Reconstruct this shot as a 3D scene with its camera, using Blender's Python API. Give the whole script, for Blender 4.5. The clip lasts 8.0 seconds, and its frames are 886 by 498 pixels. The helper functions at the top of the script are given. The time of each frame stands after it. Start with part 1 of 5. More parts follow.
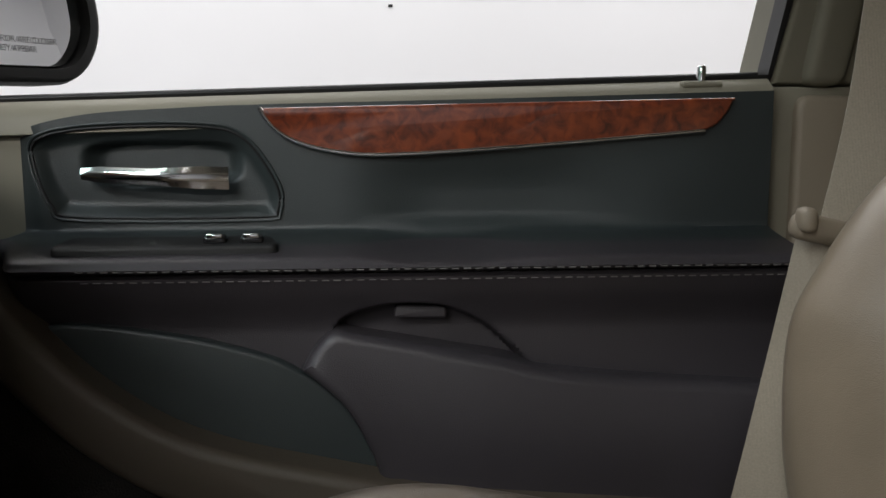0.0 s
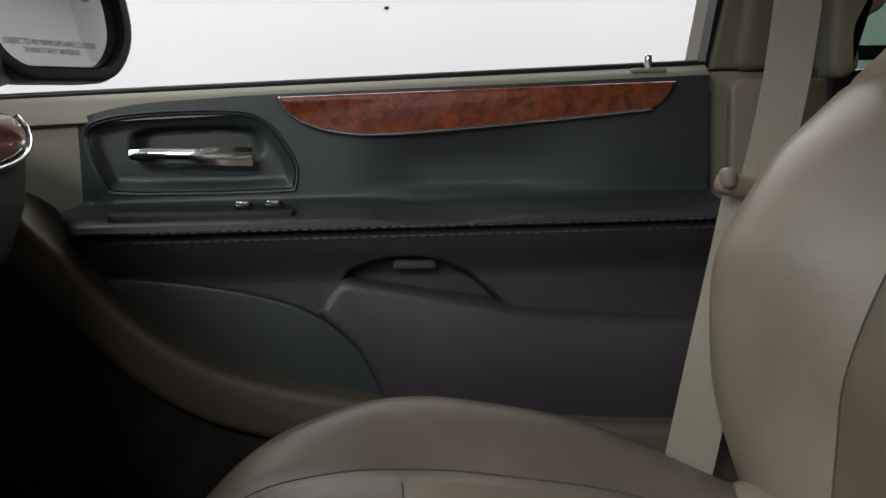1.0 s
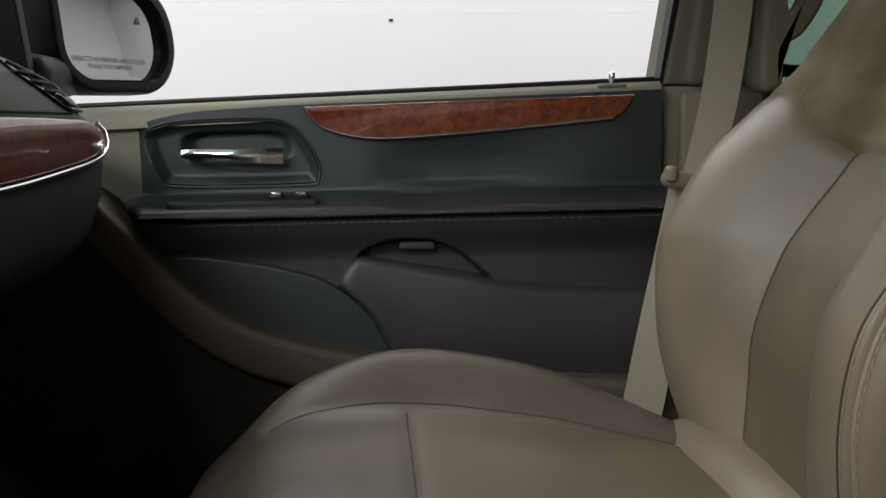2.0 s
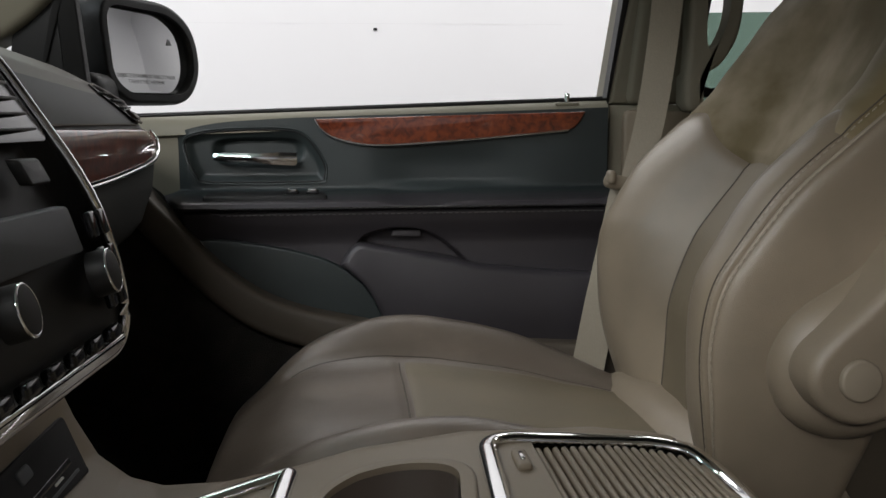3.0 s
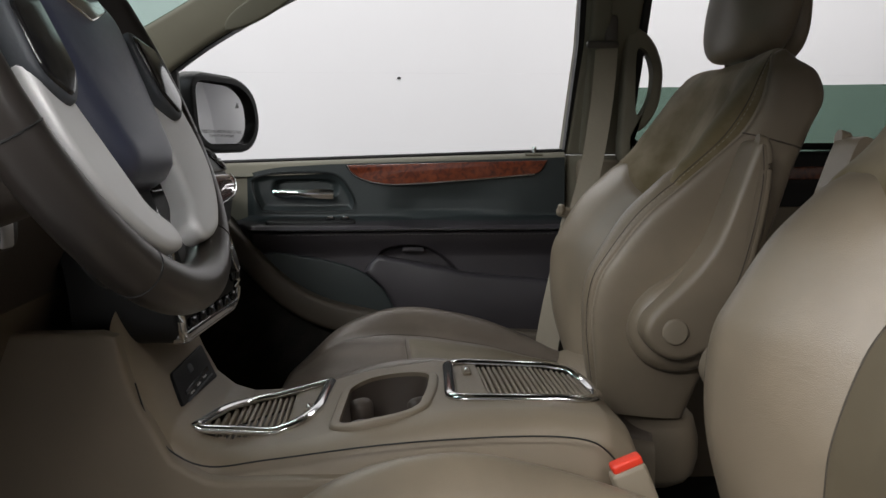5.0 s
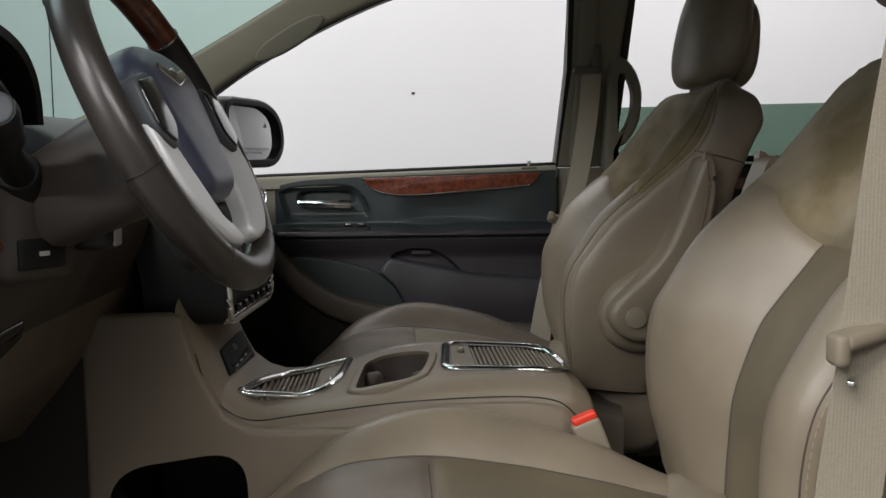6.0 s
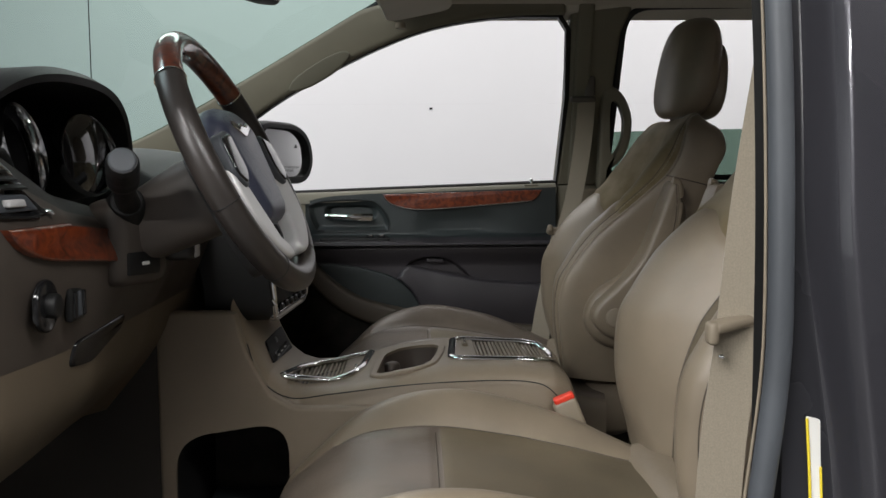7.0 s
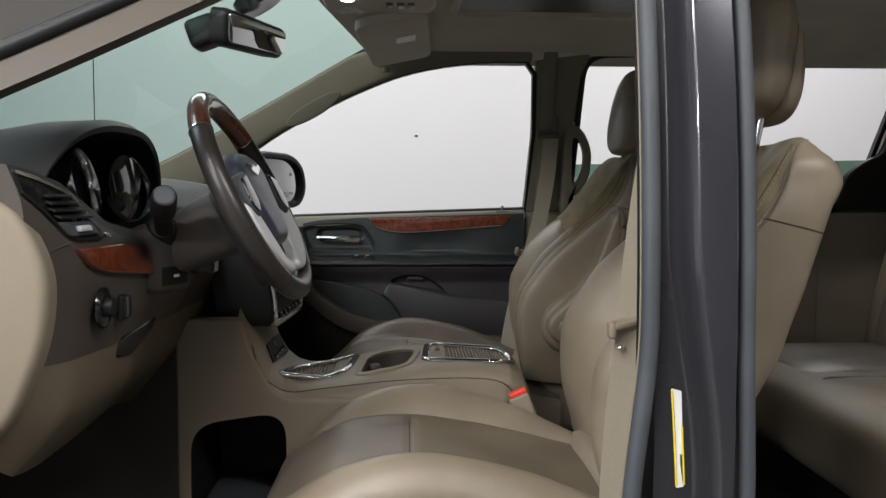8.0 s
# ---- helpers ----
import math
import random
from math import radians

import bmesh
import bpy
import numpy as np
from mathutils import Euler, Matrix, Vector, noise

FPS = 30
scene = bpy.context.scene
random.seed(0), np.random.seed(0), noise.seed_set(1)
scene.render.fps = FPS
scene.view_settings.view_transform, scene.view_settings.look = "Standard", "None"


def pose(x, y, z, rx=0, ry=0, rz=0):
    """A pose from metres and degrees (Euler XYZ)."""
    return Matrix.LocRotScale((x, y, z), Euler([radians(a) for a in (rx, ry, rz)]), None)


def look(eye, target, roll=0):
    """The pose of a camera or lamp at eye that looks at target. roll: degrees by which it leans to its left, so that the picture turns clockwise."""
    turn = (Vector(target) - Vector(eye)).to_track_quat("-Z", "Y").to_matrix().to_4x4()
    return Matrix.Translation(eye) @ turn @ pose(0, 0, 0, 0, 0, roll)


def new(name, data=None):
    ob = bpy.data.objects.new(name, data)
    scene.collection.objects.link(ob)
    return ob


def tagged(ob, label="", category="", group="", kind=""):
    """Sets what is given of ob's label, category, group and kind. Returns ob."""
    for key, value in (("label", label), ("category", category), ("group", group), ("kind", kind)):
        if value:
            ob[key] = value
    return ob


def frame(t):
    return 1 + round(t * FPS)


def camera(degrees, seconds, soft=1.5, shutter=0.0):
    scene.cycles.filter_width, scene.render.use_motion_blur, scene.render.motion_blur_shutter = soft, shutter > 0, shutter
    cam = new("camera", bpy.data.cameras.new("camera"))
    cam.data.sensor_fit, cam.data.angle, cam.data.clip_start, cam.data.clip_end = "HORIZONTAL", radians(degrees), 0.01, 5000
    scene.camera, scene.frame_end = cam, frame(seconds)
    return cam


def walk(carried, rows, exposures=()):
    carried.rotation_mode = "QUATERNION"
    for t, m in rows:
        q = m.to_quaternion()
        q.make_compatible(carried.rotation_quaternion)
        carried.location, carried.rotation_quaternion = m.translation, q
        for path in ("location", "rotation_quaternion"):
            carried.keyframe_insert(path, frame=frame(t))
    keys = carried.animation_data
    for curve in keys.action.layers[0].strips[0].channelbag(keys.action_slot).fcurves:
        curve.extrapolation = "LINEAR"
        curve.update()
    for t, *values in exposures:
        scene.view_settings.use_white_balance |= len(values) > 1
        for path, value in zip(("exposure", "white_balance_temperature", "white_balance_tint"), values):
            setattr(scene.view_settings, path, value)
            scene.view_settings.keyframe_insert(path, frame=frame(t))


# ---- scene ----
cam = camera(51.0, 8.0)
PATH = [
    (0, (0.058, 0.029, 1.066), (0.212, 2.002, 0.779), -0.0),
    (0.5, (0.06, -0.041, 1.055), (0.229, 1.93, 0.766), -0.8),
    (1, (0.057, -0.123, 1.051), (0.208, 1.851, 0.765), -1.1),
    (1.5, (0.057, -0.209, 1.048), (0.189, 1.768, 0.775), -1.1),
    (3, (0.018, -0.554, 1.068), (0.215, 1.418, 0.794), -0.3),
    (3.5, (0.017, -0.677, 1.073), (0.215, 1.294, 0.798), -0.1),
    (4, (0.011, -0.802, 1.083), (0.21, 1.17, 0.813), 0.2),
    (4.5, (0.018, -0.916, 1.09), (0.188, 1.063, 0.855), 0.2),
    (6, (0.042, -1.262, 1.107), (0.142, 0.727, 0.919), -0.5),
    (6.5, (0.044, -1.386, 1.119), (0.123, 0.604, 0.934), -0.4),
    (7, (0.05, -1.513, 1.137), (0.108, 0.479, 0.962), -0.4),
    (7.5, (0.058, -1.647, 1.151), (0.119, 0.347, 1.001), -0.4),
    (8, (0.066, -1.778, 1.155), (0.15, 0.216, 1.025), 0.1),
]
walk(cam, [(t, look(eye, target, roll)) for t, eye, target, roll in PATH],
     exposures=[(0, 0.22), (1.7, 0.20), (2.8, 0.16), (3.1, 0.19), (3.5, 0.28), (4.0, 0.33), (4.4, 0.04), (4.7, -0.02), (5.8, -0.03), (8, -0.01)])

# ---- light ----
world = bpy.data.worlds.new("world")
scene.world = world
world.use_nodes = True
world.node_tree.nodes["Background"].inputs[0].default_value = (0.8, 0.85, 0.9, 1)
world.node_tree.nodes["Background"].inputs[1].default_value = 0.012
scene.view_settings.exposure = 0.0


def panel_lamp(x, y, z, sx, sy, watts, rx=0.0, ry=0.0, colour=(1.0, 0.99, 0.98)):
    data = bpy.data.lights.new("ceiling_lamp", "AREA")
    data.shape, data.size, data.size_y, data.energy, data.color = "RECTANGLE", sx, sy, watts, colour
    ob = new("ceiling_lamp", data)
    ob.matrix_world = pose(x, y, z, rx, ry, 0)
    return ob


WARM, COOL = (1.0, 0.99, 0.98), (0.84, 0.93, 1.0)
for lx, ly, sx, sy, lw, tone in ((-0.8, 2.3, 2.2, 0.9, 41, WARM), (1.9, 2.3, 2.2, 0.9, 41, WARM), (-1.5, -2.4, 2.0, 0.35, 130, WARM), (-2.6, -4.8, 2.6, 0.5, 270, WARM),
                                 (1.7, -2.3, 2.0, 0.35, 80, WARM), (-2.2, -0.4, 2.0, 0.8, 42, COOL)):
    panel_lamp(lx, ly, 2.94, sx, sy, lw, colour=tone)


# ---- materials ----
def nodes_of(name):
    m = bpy.data.materials.new(name)
    m.use_nodes = True
    n = m.node_tree.nodes
    return m, n, m.node_tree.links, n["Principled BSDF"]


def surface(name, colour, rough=0.5, metal=0.0, var=0.15, scale=6.0, grain=900.0, bump=0.15, depth=0.0006,
            second=None, patch=(0.45, 0.65), coat=0.0, sheen=0.0, spec=0.5, cells=False, rvar=0.1, crease=0.0):
    """A worn surface: a colour with broad stains, fine grain and relief in object space."""
    m, n, l, b = nodes_of(name)
    co = n.new("ShaderNodeTexCoord")
    big = n.new("ShaderNodeTexNoise")
    big.inputs["Scale"].default_value, big.inputs["Detail"].default_value = scale, 5
    l.new(co.outputs["Object"], big.inputs["Vector"])
    ramp = n.new("ShaderNodeValToRGB")
    e = ramp.color_ramp.elements
    e[0].position, e[1].position = patch
    c2 = second or tuple(c * (1 + var) for c in colour)
    c1 = colour if second else tuple(c * (1 - var) for c in colour)
    e[0].color, e[1].color = (*c1, 1), (*c2, 1)
    l.new(big.outputs["Fac"], ramp.inputs["Fac"])
    l.new(ramp.outputs["Color"], b.inputs["Base Color"])
    if cells:
        fine = n.new("ShaderNodeTexVoronoi")
        fine.inputs["Scale"].default_value = grain
        out = fine.outputs["Distance"]
    else:
        fine = n.new("ShaderNodeTexNoise")
        fine.inputs["Scale"].default_value, fine.inputs["Detail"].default_value = grain, 3
        out = fine.outputs["Fac"]
    l.new(co.outputs["Object"], fine.inputs["Vector"])
    bp = n.new("ShaderNodeBump")
    bp.inputs["Strength"].default_value, bp.inputs["Distance"].default_value = bump, depth or 0.0006
    l.new(out, bp.inputs["Height"])
    if crease:
        cr = n.new("ShaderNodeTexNoise")
        cr.inputs["Scale"].default_value, cr.inputs["Detail"].default_value, cr.inputs["Distortion"].default_value = 22, 4, 1.6
        l.new(co.outputs["Object"], cr.inputs["Vector"])
        b2 = n.new("ShaderNodeBump")
        b2.inputs["Strength"].default_value, b2.inputs["Distance"].default_value = crease, 0.004
        l.new(cr.outputs["Fac"], b2.inputs["Height"])
        l.new(b2.outputs["Normal"], bp.inputs["Normal"])
    l.new(bp.outputs["Normal"], b.inputs["Normal"])
    mr = n.new("ShaderNodeMapRange")
    mr.inputs["To Min"].default_value, mr.inputs["To Max"].default_value = max(0.02, rough - rvar), min(1, rough + rvar)
    l.new(big.outputs["Fac"], mr.inputs["Value"])
    l.new(mr.outputs["Result"], b.inputs["Roughness"])
    b.inputs["Metallic"].default_value = metal
    b.inputs["Coat Weight"].default_value = coat
    b.inputs["Coat Roughness"].default_value = 0.06
    b.inputs["Sheen Weight"].default_value = sheen
    b.inputs["Specular IOR Level"].default_value = spec
    return m


def burl(name):
    m, n, l, b = nodes_of(name)
    co = n.new("ShaderNodeTexCoord")
    a = n.new("ShaderNodeTexNoise")
    a.inputs["Scale"].default_value, a.inputs["Detail"].default_value, a.inputs["Distortion"].default_value = 85, 7, 0.9
    l.new(co.outputs["Object"], a.inputs["Vector"])
    r = n.new("ShaderNodeValToRGB")
    e = r.color_ramp.elements
    e[0].position, e[0].color = 0.30, (0.045, 0.009, 0.004, 1)
    e[1].position, e[1].color = 0.70, (0.215, 0.044, 0.012, 1)
    k = r.color_ramp.elements.new(0.45)
    k.color = (0.118, 0.022, 0.007, 1)
    l.new(a.outputs["Fac"], r.inputs["Fac"])
    l.new(r.outputs["Color"], b.inputs["Base Color"])
    b.inputs["Roughness"].default_value = 0.32
    b.inputs["Coat Weight"].default_value, b.inputs["Coat Roughness"].default_value = 1.0, 0.04
    return m


def webbing(name, colour):
    m, n, l, b = nodes_of(name)
    co = n.new("ShaderNodeTexCoord")
    w = n.new("ShaderNodeTexWave")
    w.inputs["Scale"].default_value, w.inputs["Distortion"].default_value = 150, 0.6
    w.bands_direction = "X"
    l.new(co.outputs["Object"], w.inputs["Vector"])
    s = n.new("ShaderNodeTexNoise")
    s.inputs["Scale"].default_value = 700
    l.new(co.outputs["Object"], s.inputs["Vector"])
    r = n.new("ShaderNodeValToRGB")
    r.color_ramp.elements[0].color = (*[c * 0.75 for c in colour], 1)
    r.color_ramp.elements[1].color = (*[min(1, c * 1.2) for c in colour], 1)
    l.new(s.outputs["Fac"], r.inputs["Fac"])
    l.new(r.outputs["Color"], b.inputs["Base Color"])
    bp = n.new("ShaderNodeBump")
    bp.inputs["Strength"].default_value, bp.inputs["Distance"].default_value = 0.14, 0.001
    l.new(w.outputs["Color"], bp.inputs["Height"])
    l.new(bp.outputs["Normal"], b.inputs["Normal"])
    b.inputs["Roughness"].default_value = 0.75
    b.inputs["Sheen Weight"].default_value = 0.2
    return m


def glass(name, tint, rough=0.0):
    m, n, l, b = nodes_of(name)
    n.remove(b)
    t = n.new("ShaderNodeBsdfTransparent")
    t.inputs["Color"].default_value = (*tint, 1)
    g = n.new("ShaderNodeBsdfGlossy")
    g.inputs["Roughness"].default_value = rough
    w = n.new("ShaderNodeLayerWeight")
    w.inputs["Blend"].default_value = 0.5
    f = n.new("ShaderNodeMath")
    f.operation = "POWER"
    f.inputs[1].default_value = 5.0
    l.new(w.outputs["Facing"], f.inputs[0])
    f2 = n.new("ShaderNodeMath")
    f2.operation = "MULTIPLY_ADD"
    f2.inputs[1].default_value, f2.inputs[2].default_value = 0.15, 0.012
    l.new(f.outputs[0], f2.inputs[0])
    x = n.new("ShaderNodeMixShader")
    l.new(f2.outputs[0], x.inputs[0])
    l.new(t.outputs[0], x.inputs[1])
    l.new(g.outputs[0], x.inputs[2])
    l.new(x.outputs[0], n["Material Output"].inputs["Surface"])
    return m


LEATHER = surface("taupe_leather", (0.209, 0.169, 0.121), 0.36, var=0.10, scale=7, grain=1100, bump=0.25, cells=True, rvar=0.08, crease=0.12)
# Real creases; the darkness also holds the shade on the passenger cushion.
WORN_SHADED = surface("creased_shaded_leather", (0.132, 0.107, 0.085), 0.34, var=0.14, scale=12, grain=1100, bump=0.3, cells=True, rvar=0.1, crease=0.16)
INSERT = surface("perforated_taupe_leather", (0.134, 0.108, 0.069), 0.55, var=0.10, scale=9, grain=1500, bump=0.3, cells=True)
SUEDE = surface("stained_suede", (0.142, 0.112, 0.060), 0.92, scale=13, grain=1600, bump=0.2, second=(0.262, 0.215, 0.148), patch=(0.38, 0.66), sheen=0.15, spec=0.2)
SILL_TRIM = surface("beige_plastic", (0.238, 0.197, 0.144), 0.55, var=0.06, scale=5, grain=1500, bump=0.25)
CONSOLE = surface("console_plastic", (0.215, 0.172, 0.122), 0.48, var=0.06, scale=5, grain=1500, bump=0.25)
# Same beige as CONSOLE, darkened for the shade below the dash.
SHADED_KNEE = surface("shaded_beige_knee_plastic", (0.150, 0.119, 0.082), 0.52, var=0.06, scale=5, grain=1500, bump=0.25)
PILLAR = surface("olive_pillar_plastic", (0.182, 0.168, 0.124), 0.6, var=0.06, scale=5, grain=1500, bump=0.25)
SHADED_OLIVE = surface("shaded_olive_plastic", (0.125, 0.117, 0.085), 0.7, var=0.06, scale=5, grain=1500, bump=0.3)
HALLGREY = surface("grey_hall_paint", (0.22, 0.22, 0.23), 0.7, var=0.05, scale=0.7, grain=60, bump=0.1)
JOINT = surface("grey_joint", (0.785, 0.775, 0.79), 0.7, var=0.05, bump=0.05)
HEADLINER = surface("headliner_cloth", (0.60, 0.57, 0.50), 0.95, var=0.06, scale=5, grain=1800, bump=0.3)
SLATE = surface("slate_leather", (0.024, 0.031, 0.031), 0.42, var=0.12, scale=6, grain=1300, bump=0.3, cells=True)
DARK = surface("dark_brown_leather", (0.039, 0.035, 0.039), 0.40, var=0.12, scale=6, grain=1300, bump=0.3, cells=True)
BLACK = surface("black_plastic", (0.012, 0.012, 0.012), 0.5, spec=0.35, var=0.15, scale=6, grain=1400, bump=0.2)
GLOSS = surface("gloss_black", (0.012, 0.012, 0.013), 0.12, var=0.1, bump=0.0)
LENS = surface("dark_dial_lens", (0.014, 0.014, 0.016), 0.04, var=0.1, bump=0.0, rvar=0.02, spec=1.0, coat=1.0)
DASH = surface("dash_vinyl", (0.115, 0.103, 0.090), 0.6, var=0.08, scale=5, grain=1200, bump=0.35, cells=True)
DASHTOP = surface("black_dash_vinyl", (0.030, 0.031, 0.029), 0.62, var=0.08, scale=5, grain=1200, bump=0.35, cells=True)
CUPBROWN = surface("brown_cup_plastic", (0.080, 0.062, 0.050), 0.5, var=0.08, scale=6, grain=1300, bump=0.2)
DASHMID = surface("taupe_dash_plastic", (0.064, 0.052, 0.043), 0.5, var=0.06, scale=5, grain=1300, bump=0.3)
WHEEL = surface("dark_brown_wheel_leather", (0.034, 0.029, 0.026), 0.32, var=0.10, scale=12, grain=1500, bump=0.08, cells=True)
# Charcoal vinyl; a bluish reflected sheen is mixed into its colour.
AIRBAG = surface("blue_sheen_airbag_vinyl", (0.045, 0.050, 0.078), 0.33, var=0.1, scale=8, grain=1300, bump=0.3, cells=True)
CHROME = surface("chrome", (0.80, 0.80, 0.80), 0.10, 1.0, var=0.03, bump=0.02, rvar=0.04)
SILVER = surface("satin_silver", (0.62, 0.615, 0.61), 0.44, 0.25, var=0.05, bump=0.08)
CARPET = surface("dark_carpet", (0.020, 0.018, 0.015), 1.0, var=0.3, scale=30, grain=600, bump=0.9, depth=0.003)
RUBBER = surface("grey_seal", (0.060, 0.066, 0.075), 0.55, var=0.12, scale=9, grain=800, bump=0.2)
PAINT = surface("graphite_paint", (0.056, 0.055, 0.064), 0.24, 0.45, var=0.06, scale=4, grain=2500, bump=0.03, coat=1.0)
WOOD = burl("burl_wood")
PIPING = surface("seat_piping", (0.27, 0.225, 0.17), 0.45, var=0.05, bump=0.1)
BELT = webbing("belt_webbing", (0.290, 0.250, 0.190))
RED = surface("red_plastic", (0.75, 0.045, 0.02), 0.4, var=0.05, bump=0.05)
WHITE = surface("white_label", (0.75, 0.74, 0.70), 0.5, var=0.05, bump=0.05)
YELLOW = surface("yellow_label", (0.75, 0.58, 0.03), 0.5, var=0.05, bump=0.05)
WALLWHITE = surface("white_wall_paint", (0.80, 0.79, 0.805), 0.7, var=0.02, scale=0.7, grain=60, bump=0.1)
WALLGREY = surface("pale_grey_wall_paint", (0.66, 0.69, 0.69), 0.7, var=0.03, scale=0.7, grain=60, bump=0.1)
FLOORMAT = surface("sealed_concrete", (0.065, 0.064, 0.062), 0.45, var=0.15, scale=1.5, grain=80, bump=0.2)
FRONTGLASS = glass("green_tinted_windscreen", (0.46, 0.60, 0.555))
REARGLASS = glass("green_tinted_glass", (0.40, 0.49, 0.44))
MIRROR = surface("mirror_silver", (0.85, 0.86, 0.86), 0.02, 1.0, var=0.0, bump=0.0, rvar=0.0)
STITCH = surface("pale_thread", (0.32, 0.28, 0.22), 0.8, var=0.1, bump=0.2)
SHROUD = surface("dark_column_plastic", (0.020, 0.017, 0.0145), 0.45, var=0.08, scale=8, grain=1300, bump=0.25)
SEAMLINE = surface("seam_shadow_thread", (0.060, 0.048, 0.035), 0.8, var=0.1, bump=0.2)
# Plain dark on the pillar skin; footwell shade put into colour on the panel.
SKIN_AND_SHADE = surface("dark_skin_and_shade_plastic", (0.026, 0.021, 0.016), 0.7, var=0.1, scale=6, grain=1200, bump=0.3)
# Pillar paint darkened for the shade inside the channel.
CHANNEL_SHADE = surface("shaded_pillar_paint", (0.022, 0.022, 0.026), 0.3, var=0.06, scale=4, grain=2000, bump=0.04)
NIGHT = surface("matt_black_plastic", (0.006, 0.006, 0.007), 0.6, var=0.1, scale=6, grain=1500, bump=0.15, spec=0.2)
# Beige trim darkened for the shade that sill and pillar lie in.
SHADED_TRIM = surface("shaded_trim_plastic", (0.070, 0.056, 0.041), 0.55, var=0.06, scale=5, grain=1500, bump=0.25)
GREYTHREAD = surface("grey_thread", (0.15, 0.146, 0.142), 0.8, var=0.1, bump=0.2)
GLOW = bpy.data.materials.new("lamp_diffuser")
GLOW.use_nodes = True
GLOW.node_tree.nodes["Principled BSDF"].inputs["Emission Color"].default_value = (1, 0.97, 0.93, 1)
GLOW.node_tree.nodes["Principled BSDF"].inputs["Emission Strength"].default_value = 6.0


# ---- mesh tools ----
def thing(name, label, category, group="", kind=""):
    return tagged(new(name), label, category, group, kind)


def link(name, verts, faces, mat, parent=None, label="", smooth=True):
    me = bpy.data.meshes.new(name)
    me.from_pydata([tuple(map(float, v)) for v in verts], [], faces)
    bm = bmesh.new()
    bm.from_mesh(me)
    bmesh.ops.remove_doubles(bm, verts=bm.verts, dist=1e-6)
    bmesh.ops.recalc_face_normals(bm, faces=bm.faces)
    bm.to_mesh(me)
    bm.free()
    if smooth:
        me.polygons.foreach_set("use_smooth", [True] * len(me.polygons))
        me.set_sharp_from_angle(angle=radians(50))
    me.materials.append(mat)
    ob = new(name, me)
    if parent:
        ob.parent = parent
    return tagged(ob, label)


def spline(pts, n, closed=False):
    """n points evenly along a Catmull-Rom curve through pts."""
    p = np.array(pts, float)
    k = len(p)
    q = np.vstack([p[-1], p, p[0], p[1]]) if closed else np.vstack([2 * p[0] - p[1], p, 2 * p[-1] - p[-2]])
    segs = k if closed else k - 1
    out = []
    for i in range(segs):
        a, b, c, d = q[i:i + 4]
        for u in np.linspace(0, 1, 24, endpoint=False):
            out.append(0.5 * (2 * b + (c - a) * u + (2 * a - 5 * b + 4 * c - d) * u * u + (3 * b - a - 3 * c + d) * u ** 3))
    out.append(p[0] if closed else p[-1])
    out = np.array(out)
    s = np.concatenate([[0], np.cumsum(np.linalg.norm(np.diff(out, axis=0), axis=1))])
    at = np.linspace(0, s[-1], n, endpoint=not closed)
    return np.stack([np.interp(at, s, out[:, i]) for i in range(p.shape[1])], 1)


def rounded(pts, r, k=5):
    """A closed polygon with its corners rounded; pts may carry a radius of their own."""
    out = []
    n = len(pts)
    for i in range(n):
        p, a, b = (np.array(pts[j % n][:2], float) for j in (i, i - 1, i + 1))
        rr = pts[i][2] if len(pts[i]) > 2 else r
        da, db = a - p, b - p
        la, lb = np.linalg.norm(da), np.linalg.norm(db)
        rr = min(rr, la * 0.49, lb * 0.49)
        s, e = p + da / la * rr, p + db / lb * rr
        for u in np.linspace(0, 1, k):
            out.append((1 - u) ** 2 * s + 2 * u * (1 - u) * p + u * u * e)
    return np.array(out)


def evenly(o, n):
    """n points evenly round the closed outline o, from its lowest left corner."""
    o = np.array([p[:2] for p in o], float)
    k = int(np.argmin(o[:, 0] + o[:, 1]))
    o = np.roll(o, -k, 0)
    q = np.vstack([o, o[:1]])
    s = np.concatenate([[0], np.cumsum(np.linalg.norm(np.diff(q, axis=0), axis=1))])
    at = np.linspace(0, s[-1], n, endpoint=False)
    return np.stack([np.interp(at, s, q[:, 0]), np.interp(at, s, q[:, 1])], 1)


def inset(o, d):
    """The closed outline o drawn in by d."""
    t = np.roll(o, -1, 0) - np.roll(o, 1, 0)
    t /= np.linalg.norm(t, axis=1)[:, None] + 1e-12
    area = np.sum(o[:, 0] * np.roll(o[:, 1], -1) - np.roll(o[:, 0], -1) * o[:, 1])
    nrm = np.stack([-t[:, 1], t[:, 0]], 1) * (1 if area > 0 else -1)
    return o + nrm * d


